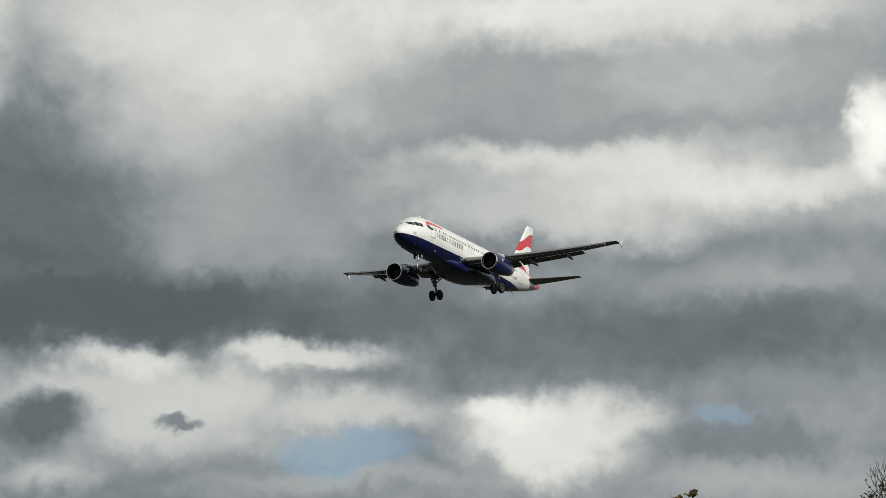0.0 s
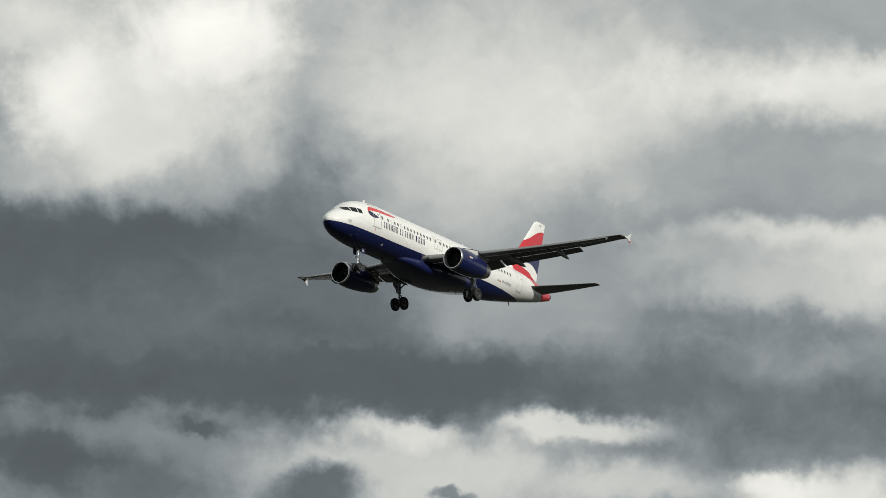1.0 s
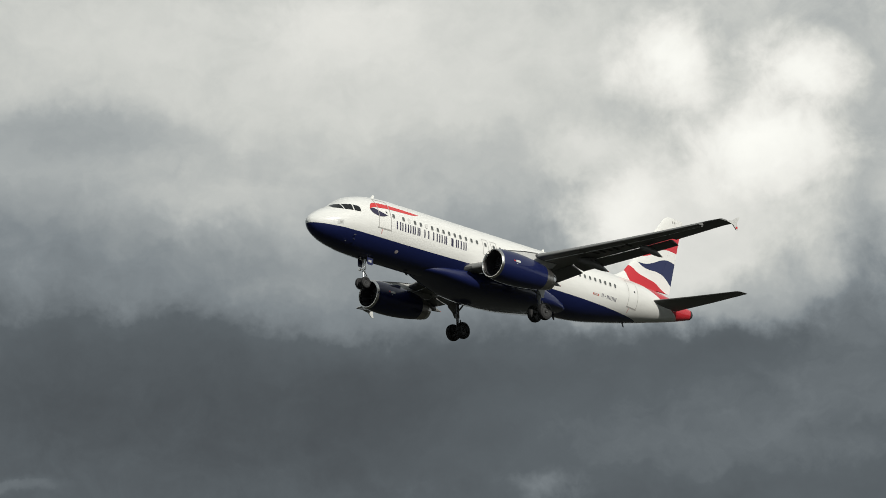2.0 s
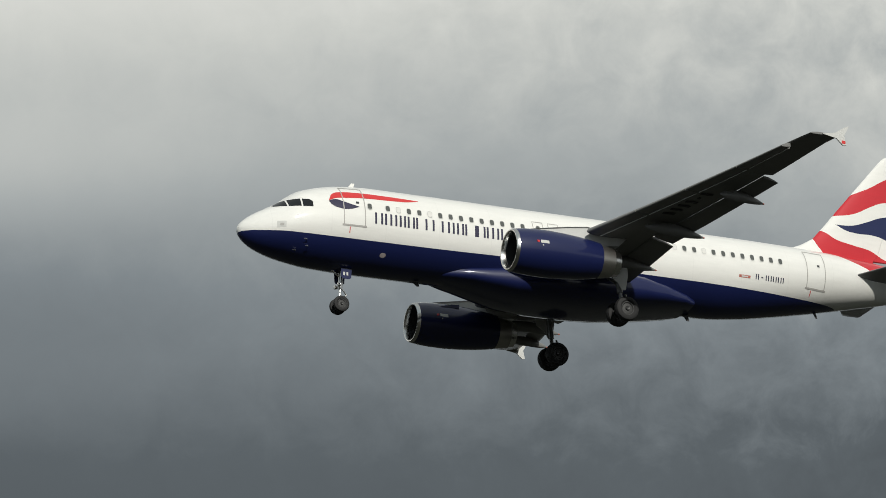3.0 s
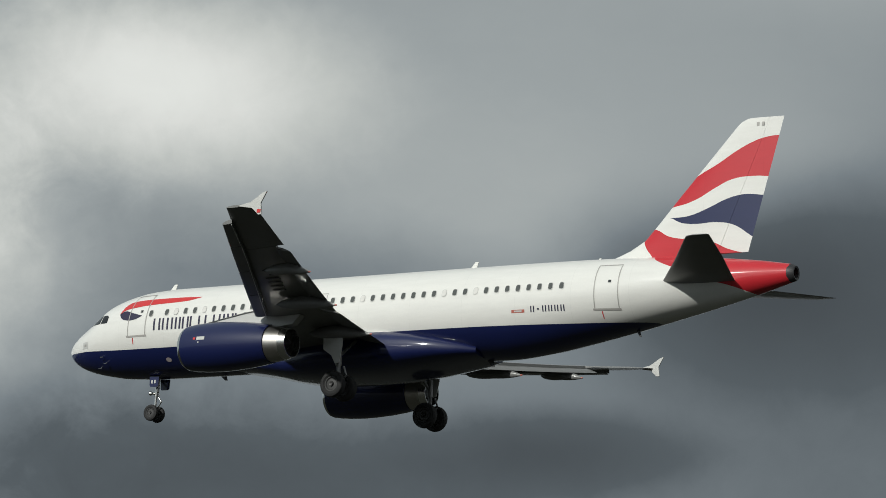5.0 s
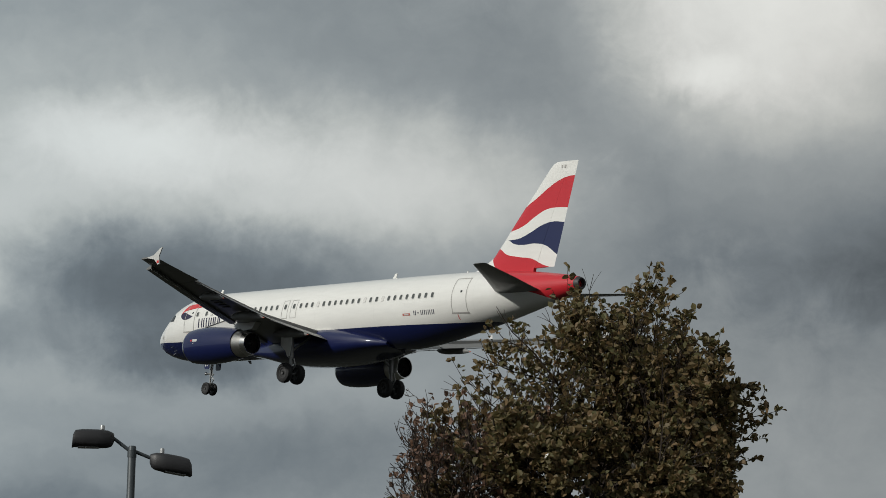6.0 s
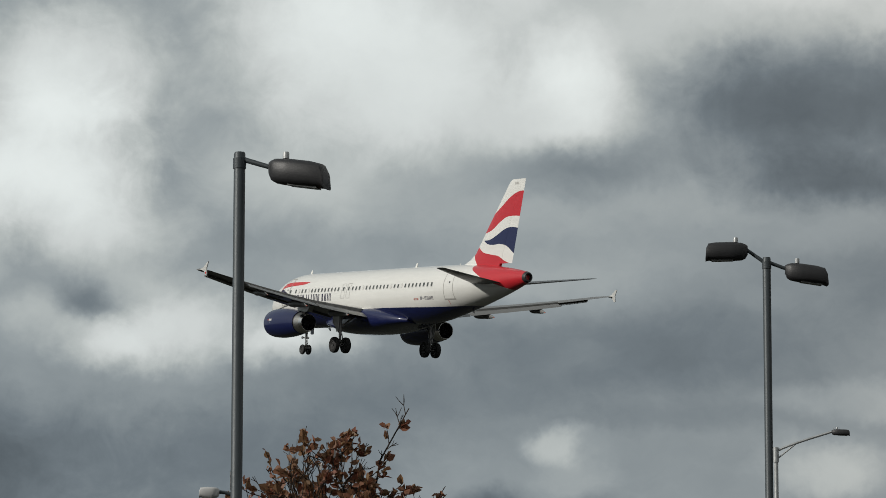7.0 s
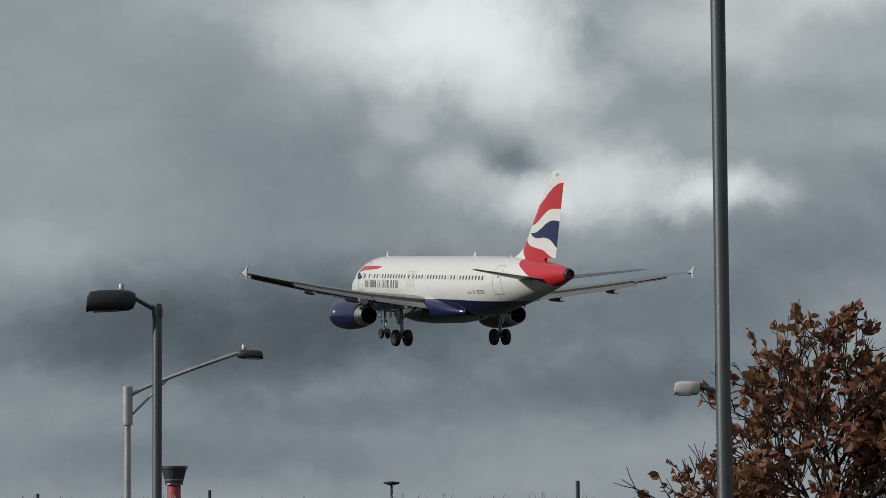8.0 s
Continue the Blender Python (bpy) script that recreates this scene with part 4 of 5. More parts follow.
    skin_patch(bm, span(1.52, 1.92, 3), lambda x: -0.66, lambda x: -0.36, 0.006, -1, 2)
    panel = part("access_panel", bm, M_PANEL, plane, "pale square service panel")
    bm = bmesh.new()
    skin_patch(bm, span(1.65, 1.82, 2), lambda x: -0.58, lambda x: -0.46, 0.009, -1, 1)
    part("static_port", bm, M_SEAM, panel)
    for x, z in ((2.9, -1.1), (3.0, -1.35), (2.5, -1.5)):
        bm = bmesh.new()
        p, nrm = skin(x, z)
        tube(bm, p, p + nrm * 0.09, 0.02, 0.016, 8)
        tube(bm, p + nrm * 0.09 + Vector((0.03, 0, 0)), p + nrm * 0.09 - Vector((0.14, 0, 0)), 0.018, 0.012, 8)
        part("pitot_probe", bm, M_METAL, plane)
    # antennas and masts
    for x, z0, h, c, up in ((5.55, 2.03, 0.42, 0.36, 1), (21.9, 2.05, 0.42, 0.36, 1), (28.2, 2.03, 0.2, 0.16, 1), (8.9, -2.05, 0.2, 0.3, -1), (23.1, -2.0, 0.3, 0.3, -1), (30.3, -1.02, 0.32, 0.16, -1)):
        bm = bmesh.new()
        rake = 0.3
        pts = [(x - c * 0.6, z0), (x + c * 0.4, z0), (x + c * 0.35 + rake * h * 1.2, z0 + up * h), (x + rake * h * 0.9, z0 + up * h)]
        loft(bm, [[(a, -0.02, b) for a, b in pts], [(a, 0.02, b) for a, b in pts]])
        part("antenna", bm, M_WHITE if up > 0 else M_DARK, plane, "", False)


def build_airliner():
    plane = empty("airliner", "white and navy twin-engine airliner flying low, landing gear down", "airplane")
    bm = bmesh.new()
    xs = [0.0, 0.02, 0.05, 0.1, 0.18, 0.3, 0.45, 0.65, 0.9, 1.15, 1.4, 1.65, 1.9, 2.1, 2.3, 2.55, 2.8, 3.05, 3.3, 3.7, 4.1, 4.6, 5.2, 6.2]
    xs += [6.2 + 0.89 * k for k in range(1, 21)] + [24 + 0.5 * k for k in range(1, 26)] + [37.0, 37.35]
    loft(bm, [ring_at(x) for x in sorted(set(xs))])
    body = part("fuselage", bm, M_BODY, plane, "white upper and navy lower fuselage")
    bm = bmesh.new()
    rings = []
    for x, w, lo, hi in ((9.6, 0.75, -1.9, -1.4), (10.4, 1.1, -2.02, -1.35), (11.2, 1.38, -2.12, -1.3), (12.2, 1.62, -2.32, -1.22), (13.4, 1.9, -2.55, -1.1), (15.0, 2.2, -2.66, -0.8), (17.0, 2.35, -2.66, -0.6), (18.6, 2.32, -2.58, -0.62), (20.0, 2.2, -2.42, -0.8), (21.2, 1.98, -2.25, -1.05), (22.4, 1.6, -2.08, -1.35), (23.0, 1.2, -1.98, -1.5)):
        c, h = (lo + hi) / 2, (hi - lo) / 2
        ring = []
        for i in range(40):
            a = 2 * math.pi * i / 40
            s, q = math.sin(a), math.cos(a)
            ring.append((x, w * abs(s) ** 0.7 * (1 if s > 0 else -1), c + h * abs(q) ** 0.7 * (1 if q > 0 else -1)))
        rings.append(ring)
    loft(bm, rings)
    part("belly_fairing", bm, M_BODY, plane, "bulged navy wing root fairing")
    for sgn in (-1, 1):
        build_wing(plane, sgn)
        build_engine(plane, sgn)
    build_gear(plane)
    build_tail(plane)
    build_cabin_details(plane, body)
    return plane


# ---------------------------------------------------------------- ground, lamps, trees, fence
M_GRASS = surface("dark_tarmac_and_grass", (0.025, 0.026, 0.021), 0.9, 0.0, 0.0, 0.5, 0.15, 0.4, 8)
M_COLUMN = surface("painted_column", (0.050, 0.060, 0.066), 0.5, 0.2, 0.0, 0.25, 5, 0.1, 60)
M_LANTERN = surface("black_lantern", (0.022, 0.022, 0.024), 0.5, 0.0, 0.0, 0.3, 8, 0.1, 60)
M_LENS = surface("lantern_lens", (0.16, 0.16, 0.155), 0.25)
M_GALV = surface("galvanised_steel", (0.40, 0.41, 0.41), 0.5, 0.5, 0.0, 0.35, 6, 0.15, 40)
M_PALE = surface("pale_lantern", (0.50, 0.50, 0.49), 0.45)
M_BARK = surface("dark_bark", (0.045, 0.036, 0.030), 0.9, 0.0, 0.0, 0.4, 6, 0.5, 30)
M_STICKER = surface("white_sticker", (0.72, 0.72, 0.70), 0.5)
M_TOWERCAB = surface("dark_tower_cab", (0.055, 0.06, 0.07), 0.35)
M_TOWERRED = surface("red_tower_shaft", (0.30, 0.05, 0.06), 0.6)


def leaf_material(name, colours):
    m = bpy.data.materials.new(name)
    m.use_nodes = True
    g = Nodes(m.node_tree)
    ramp = g.n("ShaderNodeValToRGB")
    g.link(g.n("ShaderNodeNewGeometry").outputs["Random Per Island"], ramp.inputs[0])
    ramp.color_ramp.interpolation = "LINEAR"
    last = len(colours) - 1
    for i, c in enumerate(colours):
        e = ramp.color_ramp.elements[0] if i == 0 else ramp.color_ramp.elements[1] if i == last else ramp.color_ramp.elements.new(i / last)
        e.position, e.color = i / last, (*c, 1)
    d = g.n("ShaderNodeBsdfPrincipled")
    g.link(ramp.outputs[0], d.inputs["Base Color"])
    d.inputs["Roughness"].default_value = 0.6
    tr = g.n("ShaderNodeBsdfTranslucent")
    g.link(ramp.outputs[0], tr.inputs[0])
    mx = g.n("ShaderNodeMixShader")
    mx.inputs[0].default_value = 0.35
    g.link(d.outputs[0], mx.inputs[1])
    g.link(tr.outputs[0], mx.inputs[2])
    out = g.n("ShaderNodeOutputMaterial")
    g.link(mx.outputs[0], out.inputs[0])
    return m


M_RUST = leaf_material("rust_leaves", ((0.24, 0.09, 0.055), (0.13, 0.12, 0.045), (0.23, 0.14, 0.06), (0.15, 0.055, 0.045), (0.16, 0.13, 0.055), (0.29, 0.12, 0.10), (0.085, 0.065, 0.04), (0.19, 0.11, 0.05)))
M_BROWN = leaf_material("brown_leaves", ((0.29, 0.17, 0.11), (0.20, 0.11, 0.075), (0.18, 0.14, 0.075), (0.36, 0.24, 0.18), (0.13, 0.08, 0.06)))
M_OLIVE = leaf_material("olive_leaves", ((0.11, 0.105, 0.04), (0.24, 0.12, 0.065), (0.08, 0.085, 0.034), (0.28, 0.15, 0.10), (0.14, 0.12, 0.05), (0.10, 0.055, 0.035), (0.20, 0.13, 0.06)))


def build_ground():
    bm = bmesh.new()
    n, size = 48, 3600.0
    vs = {}
    for i in range(n + 1):
        for j in range(n + 1):
            x, y = (i / n * 2 - 1), (j / n * 2 - 1)
            x, y = size * x * abs(x), size * y * abs(y)
            d = math.hypot(x, y)
            h = 0.0 if d < 90 else 0.25 * noise.noise(Vector((x / 90, y / 90, 0)))
            vs[i, j] = bm.verts.new((x, y, min(0.1, h)))
    for i in range(n):
        for j in range(n):
            bm.faces.new((vs[i, j], vs[i + 1, j], vs[i + 1, j + 1], vs[i, j + 1]))
    ob = part("ground", bm, M_GRASS, None, "flat dark open ground reaching the horizon")
    tagged(ob, "flat dark open ground reaching the horizon", "ground", "", "structure")


def lantern(parent, base, way, length=0.58, wide=0.30, high=0.205, tilt=0.05, cell=True, mat=None):
    """A street lantern: base is its neck, way the flat direction it points in."""
    w = Vector((way[0], way[1], 0)).normalized()
    s = Vector((-w.y, w.x, 0))
    up = Vector((0, 0, 1))
    base = Vector(base)

    def at(d, a, h):
        return base + w * d + s * a + up * (h - tilt * d)
    bm = bmesh.new()
    rings = []
    for d, ww, lo, hi in ((0.0, 0.06, -0.045, 0.045), (0.03, 0.12, -0.085, 0.06), (0.08, 0.19, -0.10, 0.075), (0.22, 0.23, -0.105, 0.085), (0.42, 0.24, -0.10, 0.085), (0.52, 0.225, -0.095, 0.075), (0.55, 0.215, -0.10, 0.03), (0.56, 0.20, -0.10, -0.06)):
        k = length / 0.56
        ring = []
        for i in range(16):
            a = 2 * math.pi * i / 16
            c, q = math.cos(a), math.sin(a)
            ring.append(at(d * k, wide / 0.24 * ww / 2 * abs(c) ** 0.6 * (1 if c > 0 else -1), high / 0.15 * ((lo + hi) / 2 + (hi - lo) / 2 * abs(q) ** 0.6 * (1 if q > 0 else -1))))
        rings.append(ring)
    loft(bm, rings)
    body = part("lantern", bm, mat or M_LANTERN, parent, "" if mat else "black hooded lantern, unlit")
    bm = bmesh.new()
    k = length / 0.56
    loft(bm, [[at(x * k, y, h * high / 0.15) for x, y in ((0.2, -0.085), (0.48, -0.08), (0.48, 0.08), (0.2, 0.085))] for h in (-0.088, -0.104)])
    part("lens", bm, M_LENS, body, "", False)
    if cell:
        bm = bmesh.new()
        p = at(0.16 * k, 0, high / 0.15 * 0.085)
        revolve(bm, p, [(0, 0.032), (0.05, 0.032), (0.065, 0.026), (0.066, 0.0)], "z", 14)
        part("photocell", bm, M_GALV, body, "small round light sensor")
    return body


def flat(yaw):
    """Flat direction at a compass angle: 0 is +y, 90 is +x."""
    return Vector((math.sin(radians(yaw)), math.cos(radians(yaw)), 0))


def car_park_lamp(x, y, top, heads, arm=0.22, r=0.056, sticker=0.0, group="car park lamps"):
    lamp = empty("street_lamp", "dark painted steel street lamp with black lantern", "street lamp", group)
    lamp.matrix_basis = pose(x, y, 0)
    bm = bmesh.new()
    revolve(bm, (0, 0, 0), [(0, 0.10), (1.2, 0.10), (1.3, r), (top - 0.02, r), (top, r * 0.85), (top, 0.0)], "z", 20)
    col = part("column", bm, M_COLUMN, lamp)
    bm = bmesh.new()
    revolve(bm, (0, 0, top - 0.16), [(0, r), (0.0, r + 0.008), (0.1, r + 0.008), (0.1, r)], "z", 20)
    part("collar", bm, M_COLUMN, lamp)
    for yaw, lift in heads:
        w = flat(yaw)
        bm = bmesh.new()
        tube(bm, w * r * 0.5 + Vector((0, 0, top - 0.07)), w * (r + arm) + Vector((0, 0, top - 0.12 + lift)), 0.027, 0.024, 10)
        part("arm", bm, M_COLUMN, lamp)
        lantern(lamp, w * (r + arm - 0.02) + Vector((0, 0, top - 0.13 + lift)), w, tilt=0.13 - 0.5 * lift)
    if sticker:
        bm = bmesh.new()
        rows = []
        for z in (sticker - 0.09, sticker + 0.09):
            rows.append([bm.verts.new((math.cos(a) * (r + 0.004), math.sin(a) * (r + 0.004), z)) for a in [radians(200 + 14 * k) for k in range(5)]])
        for k in range(4):
            bm.faces.new((rows[0][k], rows[0][k + 1], rows[1][k + 1], rows[1][k]))
        part("sticker", bm, M_STICKER, lamp, "small white sticker")
    return lamp


def road_lamp(x, y, top, yaw, reach, rise, label="tall galvanised road lamp with a long sloping arm", r=0.075, size=1.0):
    lamp = empty("street_lamp", label, "street lamp", "road lamps")
    lamp.matrix_basis = pose(x, y, 0)
    w = flat(yaw)
    bm = bmesh.new()
    revolve(bm, (0, 0, 0), [(0, 0.14), (1.5, 0.14), (1.6, r + 0.01), (top - 0.5, r), (top - 0.5, r + 0.025), (top, r + 0.025), (top + 0.02, r * 0.6), (top + 0.02, 0)], "z", 16)
    part("column", bm, M_GALV, lamp)
    bm = bmesh.new()
    pts = []
    for k in range(9):
        s = k / 8
        pts.append(w * (reach * s) + Vector((0, 0, top - 0.13 + rise * (s ** 0.85))))
    for a, b in zip(pts, pts[1:]):
        tube(bm, a, b, 0.045 * size, 0.043 * size, 8)
    tube(bm, Vector((0, 0, top - 0.42)), pts[3], 0.028 * size, 0.028 * size, 8)
    part("arm", bm, M_GALV, lamp)
    lantern(lamp, pts[-1], w, 0.62 * size, 0.28 * size, 0.17 * size, 0.04, True)
    bm = bmesh.new()
    for k in range(5):
        p = pts[-1] + w * (0.05 + 0.05 * k) + Vector((0, 0, 0.06))
        tube(bm, p, p + Vector((0, 0, (0.10 + 0.03 * (k % 2)) * size)) + w * 0.03, 0.007, 0.004, 5)
    part("bird_spikes", bm, M_GALV, lamp, "thin bird spikes")
    return lamp


def path_lamp(x, y, top, yaw, k=1.0):
    lamp = empty("street_lamp", "small pale lantern on a short curved arm", "street lamp", "small lamps")
    lamp.matrix_basis = pose(x, y, 0)
    w = flat(yaw)
    bm = bmesh.new()
    revolve(bm, (0, 0, 0), [(0, 0.07), (1.0, 0.07), (1.05, 0.035), (top - 0.3, 0.032), (top - 0.3, 0)], "z", 12)
    part("column", bm, M_COLUMN, lamp)
    bm = bmesh.new()
    pts = [Vector((0, 0, top - 0.32 * k))] + [w * (0.36 * k * (1 - math.cos(a))) + Vector((0, 0, top - 0.3 * k + 0.26 * k * math.sin(a))) for a in [radians(15 * i) for i in range(7)]]
    for a, b in zip(pts, pts[1:]):
        tube(bm, a, b, 0.018, 0.018, 8)
    part("arm", bm, M_COLUMN, lamp)
    lantern(lamp, pts[-1], w, 0.34 * k, 0.2 * k, 0.085, 0.0, False, M_PALE)
    return lamp


def build_tree(x, y, trunk_r, crown_z, rx, rz, counts, leaves, material, seed, label, bare=0.25, size=0.1, leader=None):
    """Tapered trunk, limbs that fork three times inside an uneven crown, leaves in tufts on the outermost twigs."""
    rnd = random.Random(seed)
    tree = empty("tree", label, "tree")
    tree.matrix_basis = pose(x, y, 0)
    off = Vector((seed * 3.1, seed * 1.7, 0))
    c = Vector((0, 0, crown_z))
    wv, wf, lv, lf = [], [], [], []

    def inside(p, slack=1.0):
        q = p - c
        q = Vector((q.x / rx, q.y / rx, q.z / rz))
        d = q.normalized()
        return q.length < slack * (0.86 + 0.5 * noise.noise(d * 1.7 + off) + 0.34 * noise.noise(d * 4.1 + off))

    def limb(a, b, r0, r1, n, bend):
        """A crooked tapering limb; gives its points."""
        k = 4 if n > 4 else 2
        size_ = (b - a).length
        pts = [a.lerp(b, i / k) for i in range(k + 1)]
        for i in range(1, k):
            pts[i] = pts[i] + Vector((rnd.uniform(-1, 1), rnd.uniform(-1, 1), rnd.uniform(-0.9, 0.3))) * size_ * bend
        q = (b - a).to_track_quat("Z", "Y")
        start = len(wv)
        for i, p in enumerate(pts):
            r = r0 + (r1 - r0) * i / k
            for j in range(n):
                t = 2 * math.pi * j / n
                wv.append(p + q @ Vector((r * math.cos(t), r * math.sin(t), 0)))
        for i in range(k):
            for j in range(n):
                m = (j + 1) % n
                wf.append((start + i * n + j, start + i * n + m, start + i * n + n + m, start + i * n + n + j))
        return pts

    def leaf(p, way):
        s = size * rnd.uniform(0.6, 1.25)
        q = way.to_track_quat("Y", "Z").to_matrix() @ Euler((rnd.uniform(-1.1, 1.1), rnd.uniform(-1.5, 1.5), rnd.uniform(-1.2, 1.2))).to_matrix()
        i = len(lv)
        fold = rnd.uniform(0.05, 0.2)
        for u, v, h in ((0, 0, 0), (0.34, 0.28, fold), (0.40, 0.62, fold), (0.10, 1.05, -0.1), (-0.34, 0.70, fold), (-0.36, 0.30, fold)):
            lv.append(p + q @ Vector((u * s, v * s, h * s)))
        lf.append((i, i + 1, i + 2, i + 3))
        lf.append((i, i + 3, i + 4, i + 5))

    def fork(way, spread):
        d = Vector((rnd.gauss(0, 1), rnd.gauss(0, 1), rnd.gauss(0, 1)))
        d = (d - way * d.dot(way)).normalized()
        a = rnd.uniform(0.5, 1.0) * spread
        return (way * math.cos(a) + d * math.sin(a) + Vector((0, 0, 0.16))).normalized()

    def tuft(a, way, long):
        pts = limb(a, a + way * long, 0.006, 0.0035, 4, 0.08)
        if rnd.random() < bare:
            for _ in range(2):
                limb(pts[1], pts[1] + fork(way, 0.8) * long * 0.6, 0.0045, 0.003, 4, 0.06)
            return
        for _ in range(leaves):
            s = rnd.uniform(0.25, 1.05)
            leaf(a.lerp(pts[-1], s), fork(way, 1.3))

    def grow(a, way, long, r, depth):
        for _ in range(3):
            if inside(a + way * long, 1.0 if depth else 1.06):
                break
            long *= 0.68
        else:
            if rnd.random() < 0.8:
                return
        if depth == 3:
            tuft(a, way, max(0.08, long))
            return
        b = a + way * long
        pts = limb(a, b, r, r * 0.42, 6 if depth == 0 else 5 if depth == 1 else 4, 0.07)
        n = counts[depth + 1]
        for k in range(n):
            s = 1.0 if k == 0 else rnd.uniform(0.3, 1.0)
            f = s * (len(pts) - 1)
            i = min(int(f), len(pts) - 2)
            p = pts[i].lerp(pts[i + 1], f - i)
            grow(p, fork(way, 0.35 if k == 0 else 0.95), (0.62, 0.62, 0.55)[depth] * long * rnd.uniform(0.7, 1.2) + 0.04, r * 0.42, depth + 1)
    top = crown_z - 0.25 * rz
    rings = []
    for k in range(10):
        s = k / 9
        rr = trunk_r * (1.2 - 0.75 * s) + (0.3 * trunk_r if k == 0 else 0)
        p = Vector((0.05 * math.sin(4 * s), 0.04 * math.sin(3 * s), top * s))
        rings.append([p + Vector((rr * math.cos(t), rr * math.sin(t), 0)) for t in [2 * math.pi * i / 12 for i in range(12)]])
    trunk = bmesh.new()
    loft(trunk, rings)
    for k in range(counts[0]):
        t = 2 * math.pi * (k * 0.382 + rnd.uniform(0, 0.08))
        e = radians(rnd.uniform(-15, 85))
        way = Vector((math.cos(t) * math.cos(e), math.sin(t) * math.cos(e), math.sin(e)))
        grow(Vector((0, 0, top - rnd.uniform(0.0, 0.5) * rz)), way, rnd.uniform(0.55, 0.95) * (rx + rz) / 2, trunk_r * 0.4, 0)
    if leader:
        tip = c + Vector(leader)
        a = Vector((0, 0, top))
        pts = limb(a, tip, trunk_r * 0.3, 0.006, 5, 0.05)
        for k in range(9):
            f = rnd.uniform(0.55, 1.0) * 4
            i = min(int(f), 3)
            tuft(pts[i].lerp(pts[i + 1], f - i), fork((tip - a).normalized(), 0.9), rnd.uniform(0.10, 0.24))
    part("trunk", trunk, M_BARK, tree)
    for name, vs, fs, mat in (("branch", wv, wf, M_BARK), ("crown", lv, lf, material)):
        me = bpy.data.meshes.new(name)
        me.from_pydata([tuple(v) for v in vs], [], fs)
        me.materials.append(mat)
        tagged(link_mesh(name, me, tree, "dark twiggy branches" if name == "branch" else ""), "dark twiggy branches" if name == "branch" else "", "", "", "stuff")
    return tree


def build_fence(a, b, height, step=3.0):
    fence = empty("fence", "steel mesh boundary fence topped with coiled barbed wire", "fence")
    a, b = Vector((*a, 0)), Vector((*b, 0))
    fence.matrix_basis = Matrix.Translation(a)
    d = b - a
    n = int(d.length / step)
    w = d.normalized()
    bm = bmesh.new()
    tube(bm, (0, 0, 0), (0, 0, height), 0.035, 0.035, 8)
    me = bpy.data.meshes.new("post")
    bm.to_mesh(me)
    bm.free()
    me.materials.append(M_GALV)
    for k in range(n + 1):
        ob = link_mesh("post", me, fence)
        ob.matrix_basis = Matrix.Translation(w * step * k)
    bm = bmesh.new()
    for h in np.linspace(0.15, height, 14):
        tube(bm, (0, 0, h), w * n * step + Vector((0, 0, h)), 0.006, 0.006, 4)
    part("rail_wire", bm, M_GALV, fence, "", False)
    bm = bmesh.new()
    side = Vector((-w.y, w.x, 0))
    turns = int(n * step / 0.42)
    last = None
    for k in range(turns * 12 + 1):
        ang = 2 * math.pi * k / 12
        r = 0.26 + 0.05 * math.sin(k * 0.071) + 0.04 * math.sin(k * 0.0237)
        p = w * (0.42 * k / 12 + 0.12 * math.sin(ang * 0.37)) + side * (r * math.cos(ang)) + Vector((0, 0, height + 0.1 + r * math.sin(ang)))
        if last is not None:
            tube(bm, last, p, 0.009, 0.009, 3)
        last = p
    part("barbed_coil", bm, M_GALV, fence, "loose coil of barbed wire", False)


def build_tower(x, y, top, k=1.0):
    t = empty("control_tower", "distant tower with dark flared cab on red shaft", "tower")
    t.matrix_basis = pose(x, y, 0)
    bm = bmesh.new()
    revolve(bm, (0, 0, 0), [(0, 1.0 * k), (top - 2.9 * k, 1.0 * k), (top - 2.7 * k, 0.9 * k)], "z", 16, 0, True)
    part("shaft", bm, M_TOWERRED, t)
    bm = bmesh.new()
    revolve(bm, (0, 0, 0), [(top - 2.75 * k, 1.35 * k), (top - 2.5 * k, 1.3 * k), (top - 0.45 * k, 1.85 * k), (top - 0.4 * k, 2.0 * k), (top, 2.0 * k), (top, 0)], "z", 16, 0, True)
    cab = part("cab", bm, M_TOWERCAB, t, "dark glazed cab", False)
    bm = bmesh.new()
    revolve(bm, (0, 0, 0), [(top - 2.1 * k, 1.42 * k), (top - 2.1 * k, 1.46 * k), (top - 2.0 * k, 1.48 * k), (top - 2.0 * k, 1.44 * k)], "z", 16)
    part("band", bm, M_PALE, cab, "", False)


def build_mast(x, y, top, head=True):
    m = empty("mast", "thin grey pole with a small flat cap" if head else "thin plain grey steel pole", "pole", "airfield poles")
    m.matrix_basis = pose(x, y, 0)
    bm = bmesh.new()
    revolve(bm, (0, 0, 0), [(0, 0.07), (top, 0.05), (top, 0)], "z", 10)
    part("pole", bm, M_COLUMN, m)
    if head:
        bm = bmesh.new()
        revolve(bm, (0, 0, top - 0.05), [(0, 0.1), (0.06, 0.32), (0.12, 0.34), (0.16, 0.05), (0.16, 0)], "z", 14)
        part("cap", bm, M_COLUMN, m, "", False)


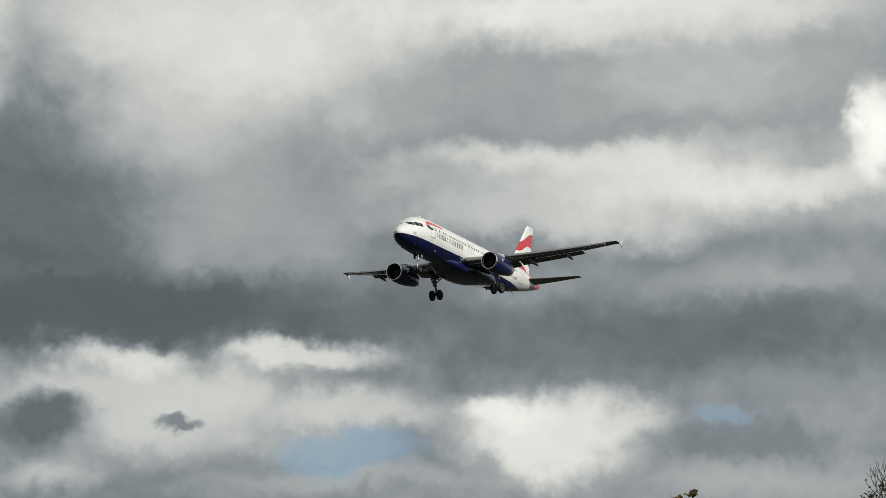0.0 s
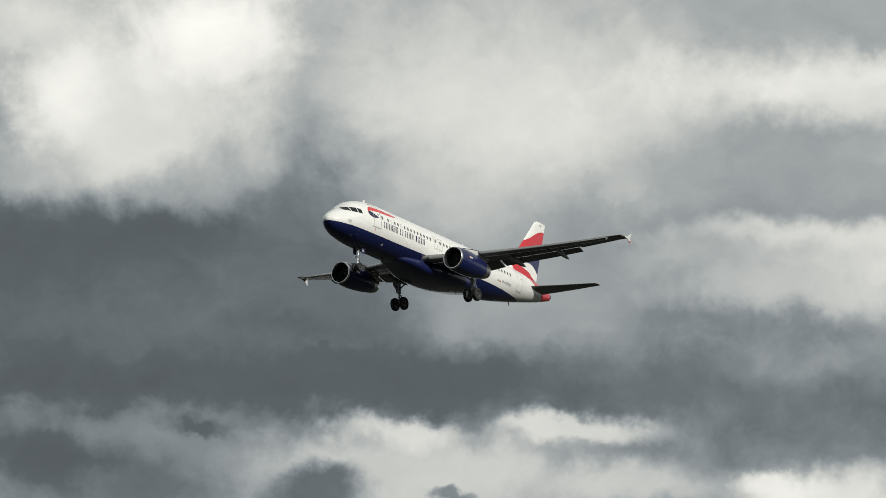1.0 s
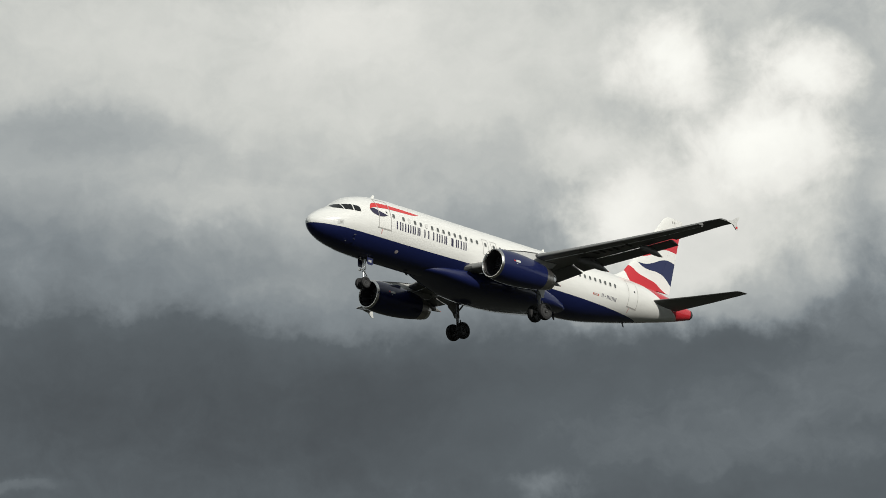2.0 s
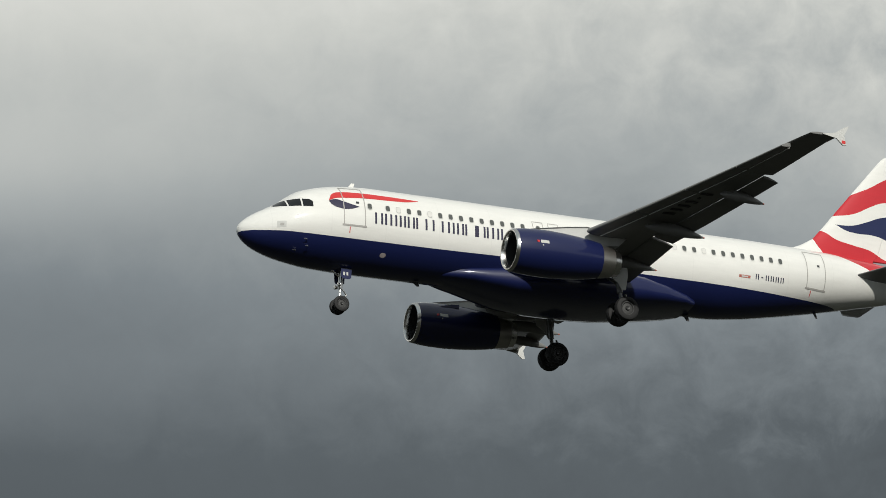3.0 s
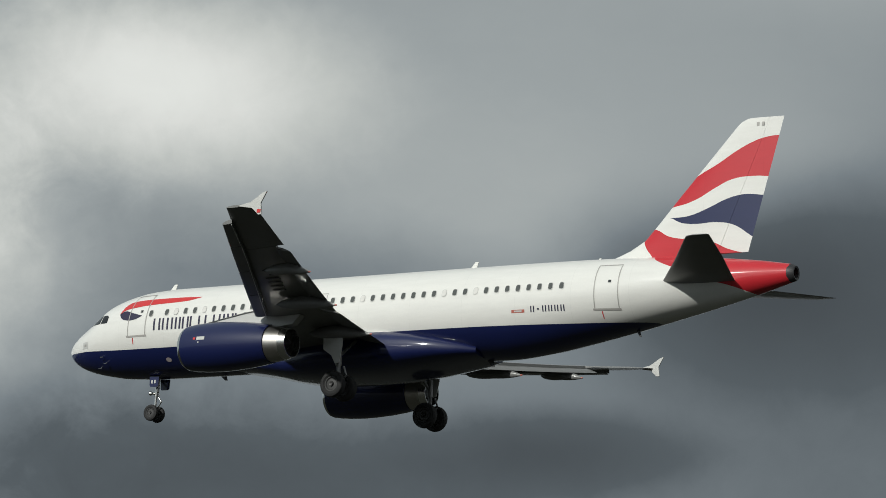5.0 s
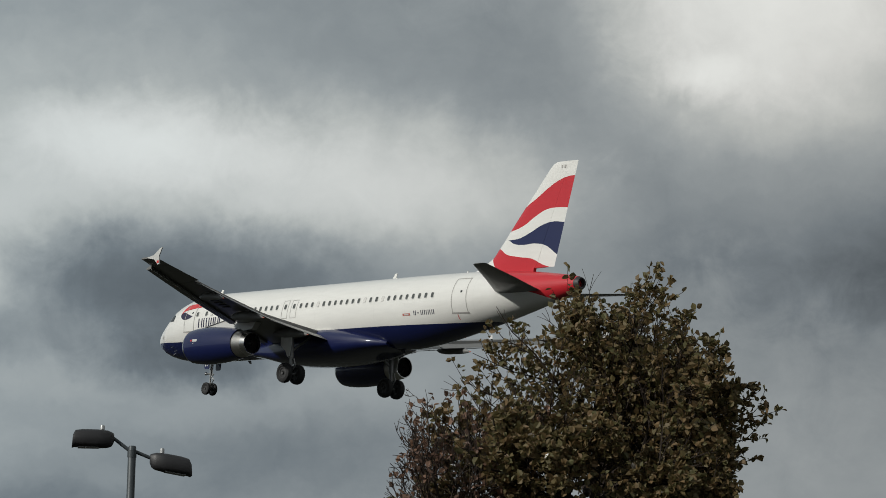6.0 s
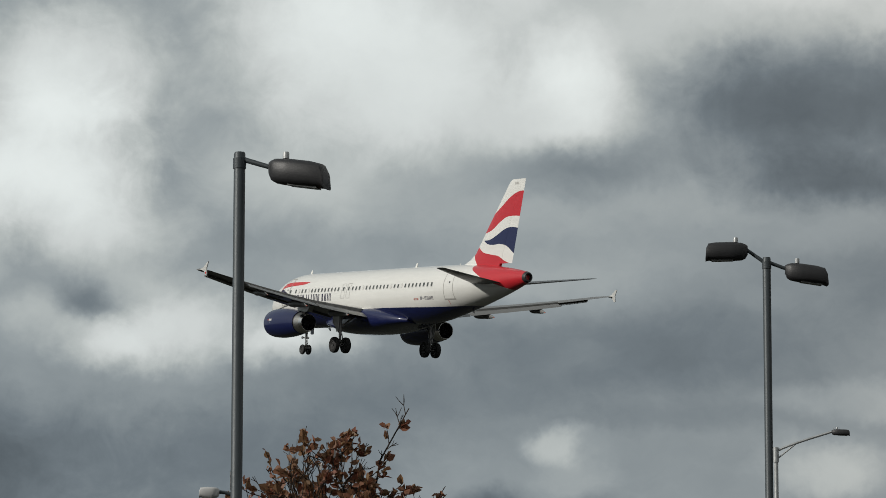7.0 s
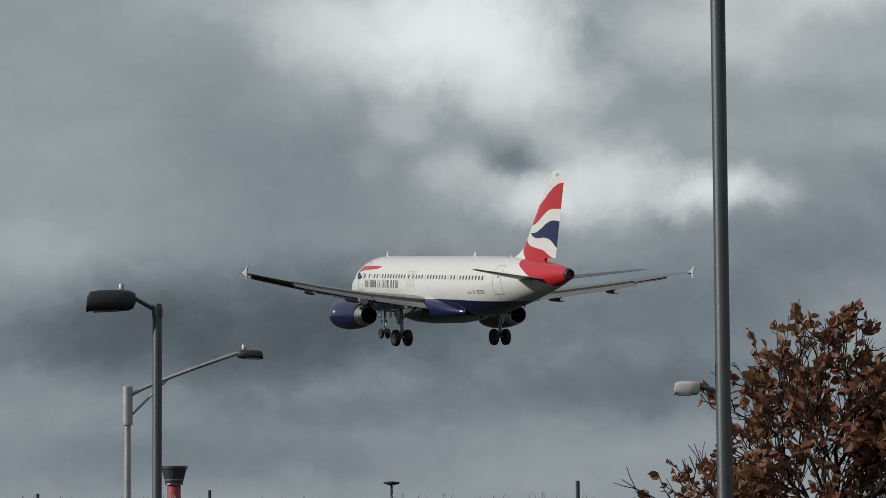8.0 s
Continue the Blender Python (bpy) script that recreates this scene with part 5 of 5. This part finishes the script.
# ---------------------------------------------------------------- the place
build_ground()
car_park_lamp(-27.82, 13.98, 6.56, ((46, -0.045),), 0.27, sticker=3.40)
car_park_lamp(-36.06, 26.10, 7.27, ((-146, 0.23), (28, -0.04)))
car_park_lamp(-42.90, 14.24, 4.95, ((-163, 0.19),))
road_lamp(-89.65, 64.89, 9.32, 35, 1.9, 0.66)
road_lamp(-46.84, 15.05, 4.15, 18, 1.42, 0.56, 'galvanised road lamp with a long sloping arm', 0.042, 0.56)
path_lamp(-25.67, 22.29, 4.79, -140, 0.6)
path_lamp(-28.39, 14.31, 3.35, -154, 0.58)
build_tree(-32.20, 31.35, 0.16, 7.52, 2.6, 2.75, (17, 10, 9, 5), 9, M_OLIVE, 3, 'dense autumn tree with olive and brown leaves', 0.05, 0.095)
build_tree(-32.40, 29.06, 0.09, 6.38, 1.25, 2.3, (13, 7, 7, 4), 3, M_BROWN, 12, 'thinning autumn tree with many bare twigs', 0.52, 0.085)
build_tree(-31.66, 17.02, 0.08, 2.60, 1.75, 1.5, (12, 6, 6, 4), 5, M_RUST, 45, 'small autumn tree with rust-brown leaves', 0.38, 0.094, (0.55, 0.68, 1.88))
build_tree(52.46, 29.13, 0.10, 9.35, 1.5, 1.75, (9, 6, 6, 4), 5, M_OLIVE, 5, 'distant autumn tree seen by its crown', 0.3, 0.13)
build_tree(45.29, 21.18, 0.07, 8.95, 0.9, 1.6, (8, 5, 5, 4), 3, M_OLIVE, 6, 'thin autumn tree with many bare twigs', 0.72, 0.07)
build_fence((-82.17, 22.38), (-73.6, 43.2), 2.74)
build_tower(-254.70, 80.84, 7.60, 0.55)
build_mast(-127.73, 50.24, 4.15, True)
build_mast(-79.36, 36.38, 3.47, False)
build_mast(-101.69, 34.03, 3.55, False)
build_mast(-103.19, 28.95, 3.47, False)
plane = build_airliner()


def motions():
    walk(plane, [
        (0.0, pose(276.40, 187.53, 84.05, -0.58, 0.00, 8.11)),
        (0.5, pose(237.50, 178.74, 78.75, -0.13, 0.19, 7.49)),
        (1.0, pose(197.94, 169.41, 72.96, -0.02, 0.17, 6.33)),
        (1.5, pose(160.42, 161.70, 67.99, 0.61, 0.27, 5.62)),
        (2.0, pose(121.85, 152.86, 62.76, 1.44, 1.07, 4.50)),
        (2.2, pose(106.90, 149.84, 60.75, 1.32, 1.16, 4.05)),
        (3.3, pose(22.38, 125.58, 46.82, 0.14, 2.10, 0.79)),
        (3.5, pose(8.36, 122.12, 44.59, 0.84, 1.97, 0.42)),
        (4.0, pose(-25.10, 115.03, 40.03, 2.27, 2.78, -0.48)),
        (4.5, pose(-58.34, 115.34, 38.20, 1.96, 3.01, 0.53)),
        (5.0, pose(-92.33, 116.79, 36.72, 0.66, 3.29, 0.21)),
        (5.2, pose(-106.00, 117.00, 36.07, 0.26, 3.35, 0.36)),
        (6.3, pose(-180.35, 118.39, 33.21, -0.25, 4.05, -0.08)),
        (6.5, pose(-193.96, 118.61, 32.61, 0.06, 4.31, -0.07)),
        (7.0, pose(-223.35, 113.56, 30.50, 0.17, 4.43, 0.27)),
        (7.5, pose(-239.78, 103.77, 24.60, 1.31, 3.96, 1.07)),
        (8.0, pose(-234.39, 89.26, 21.02, 1.47, 4.72, 0.84)),
    ])


motions()
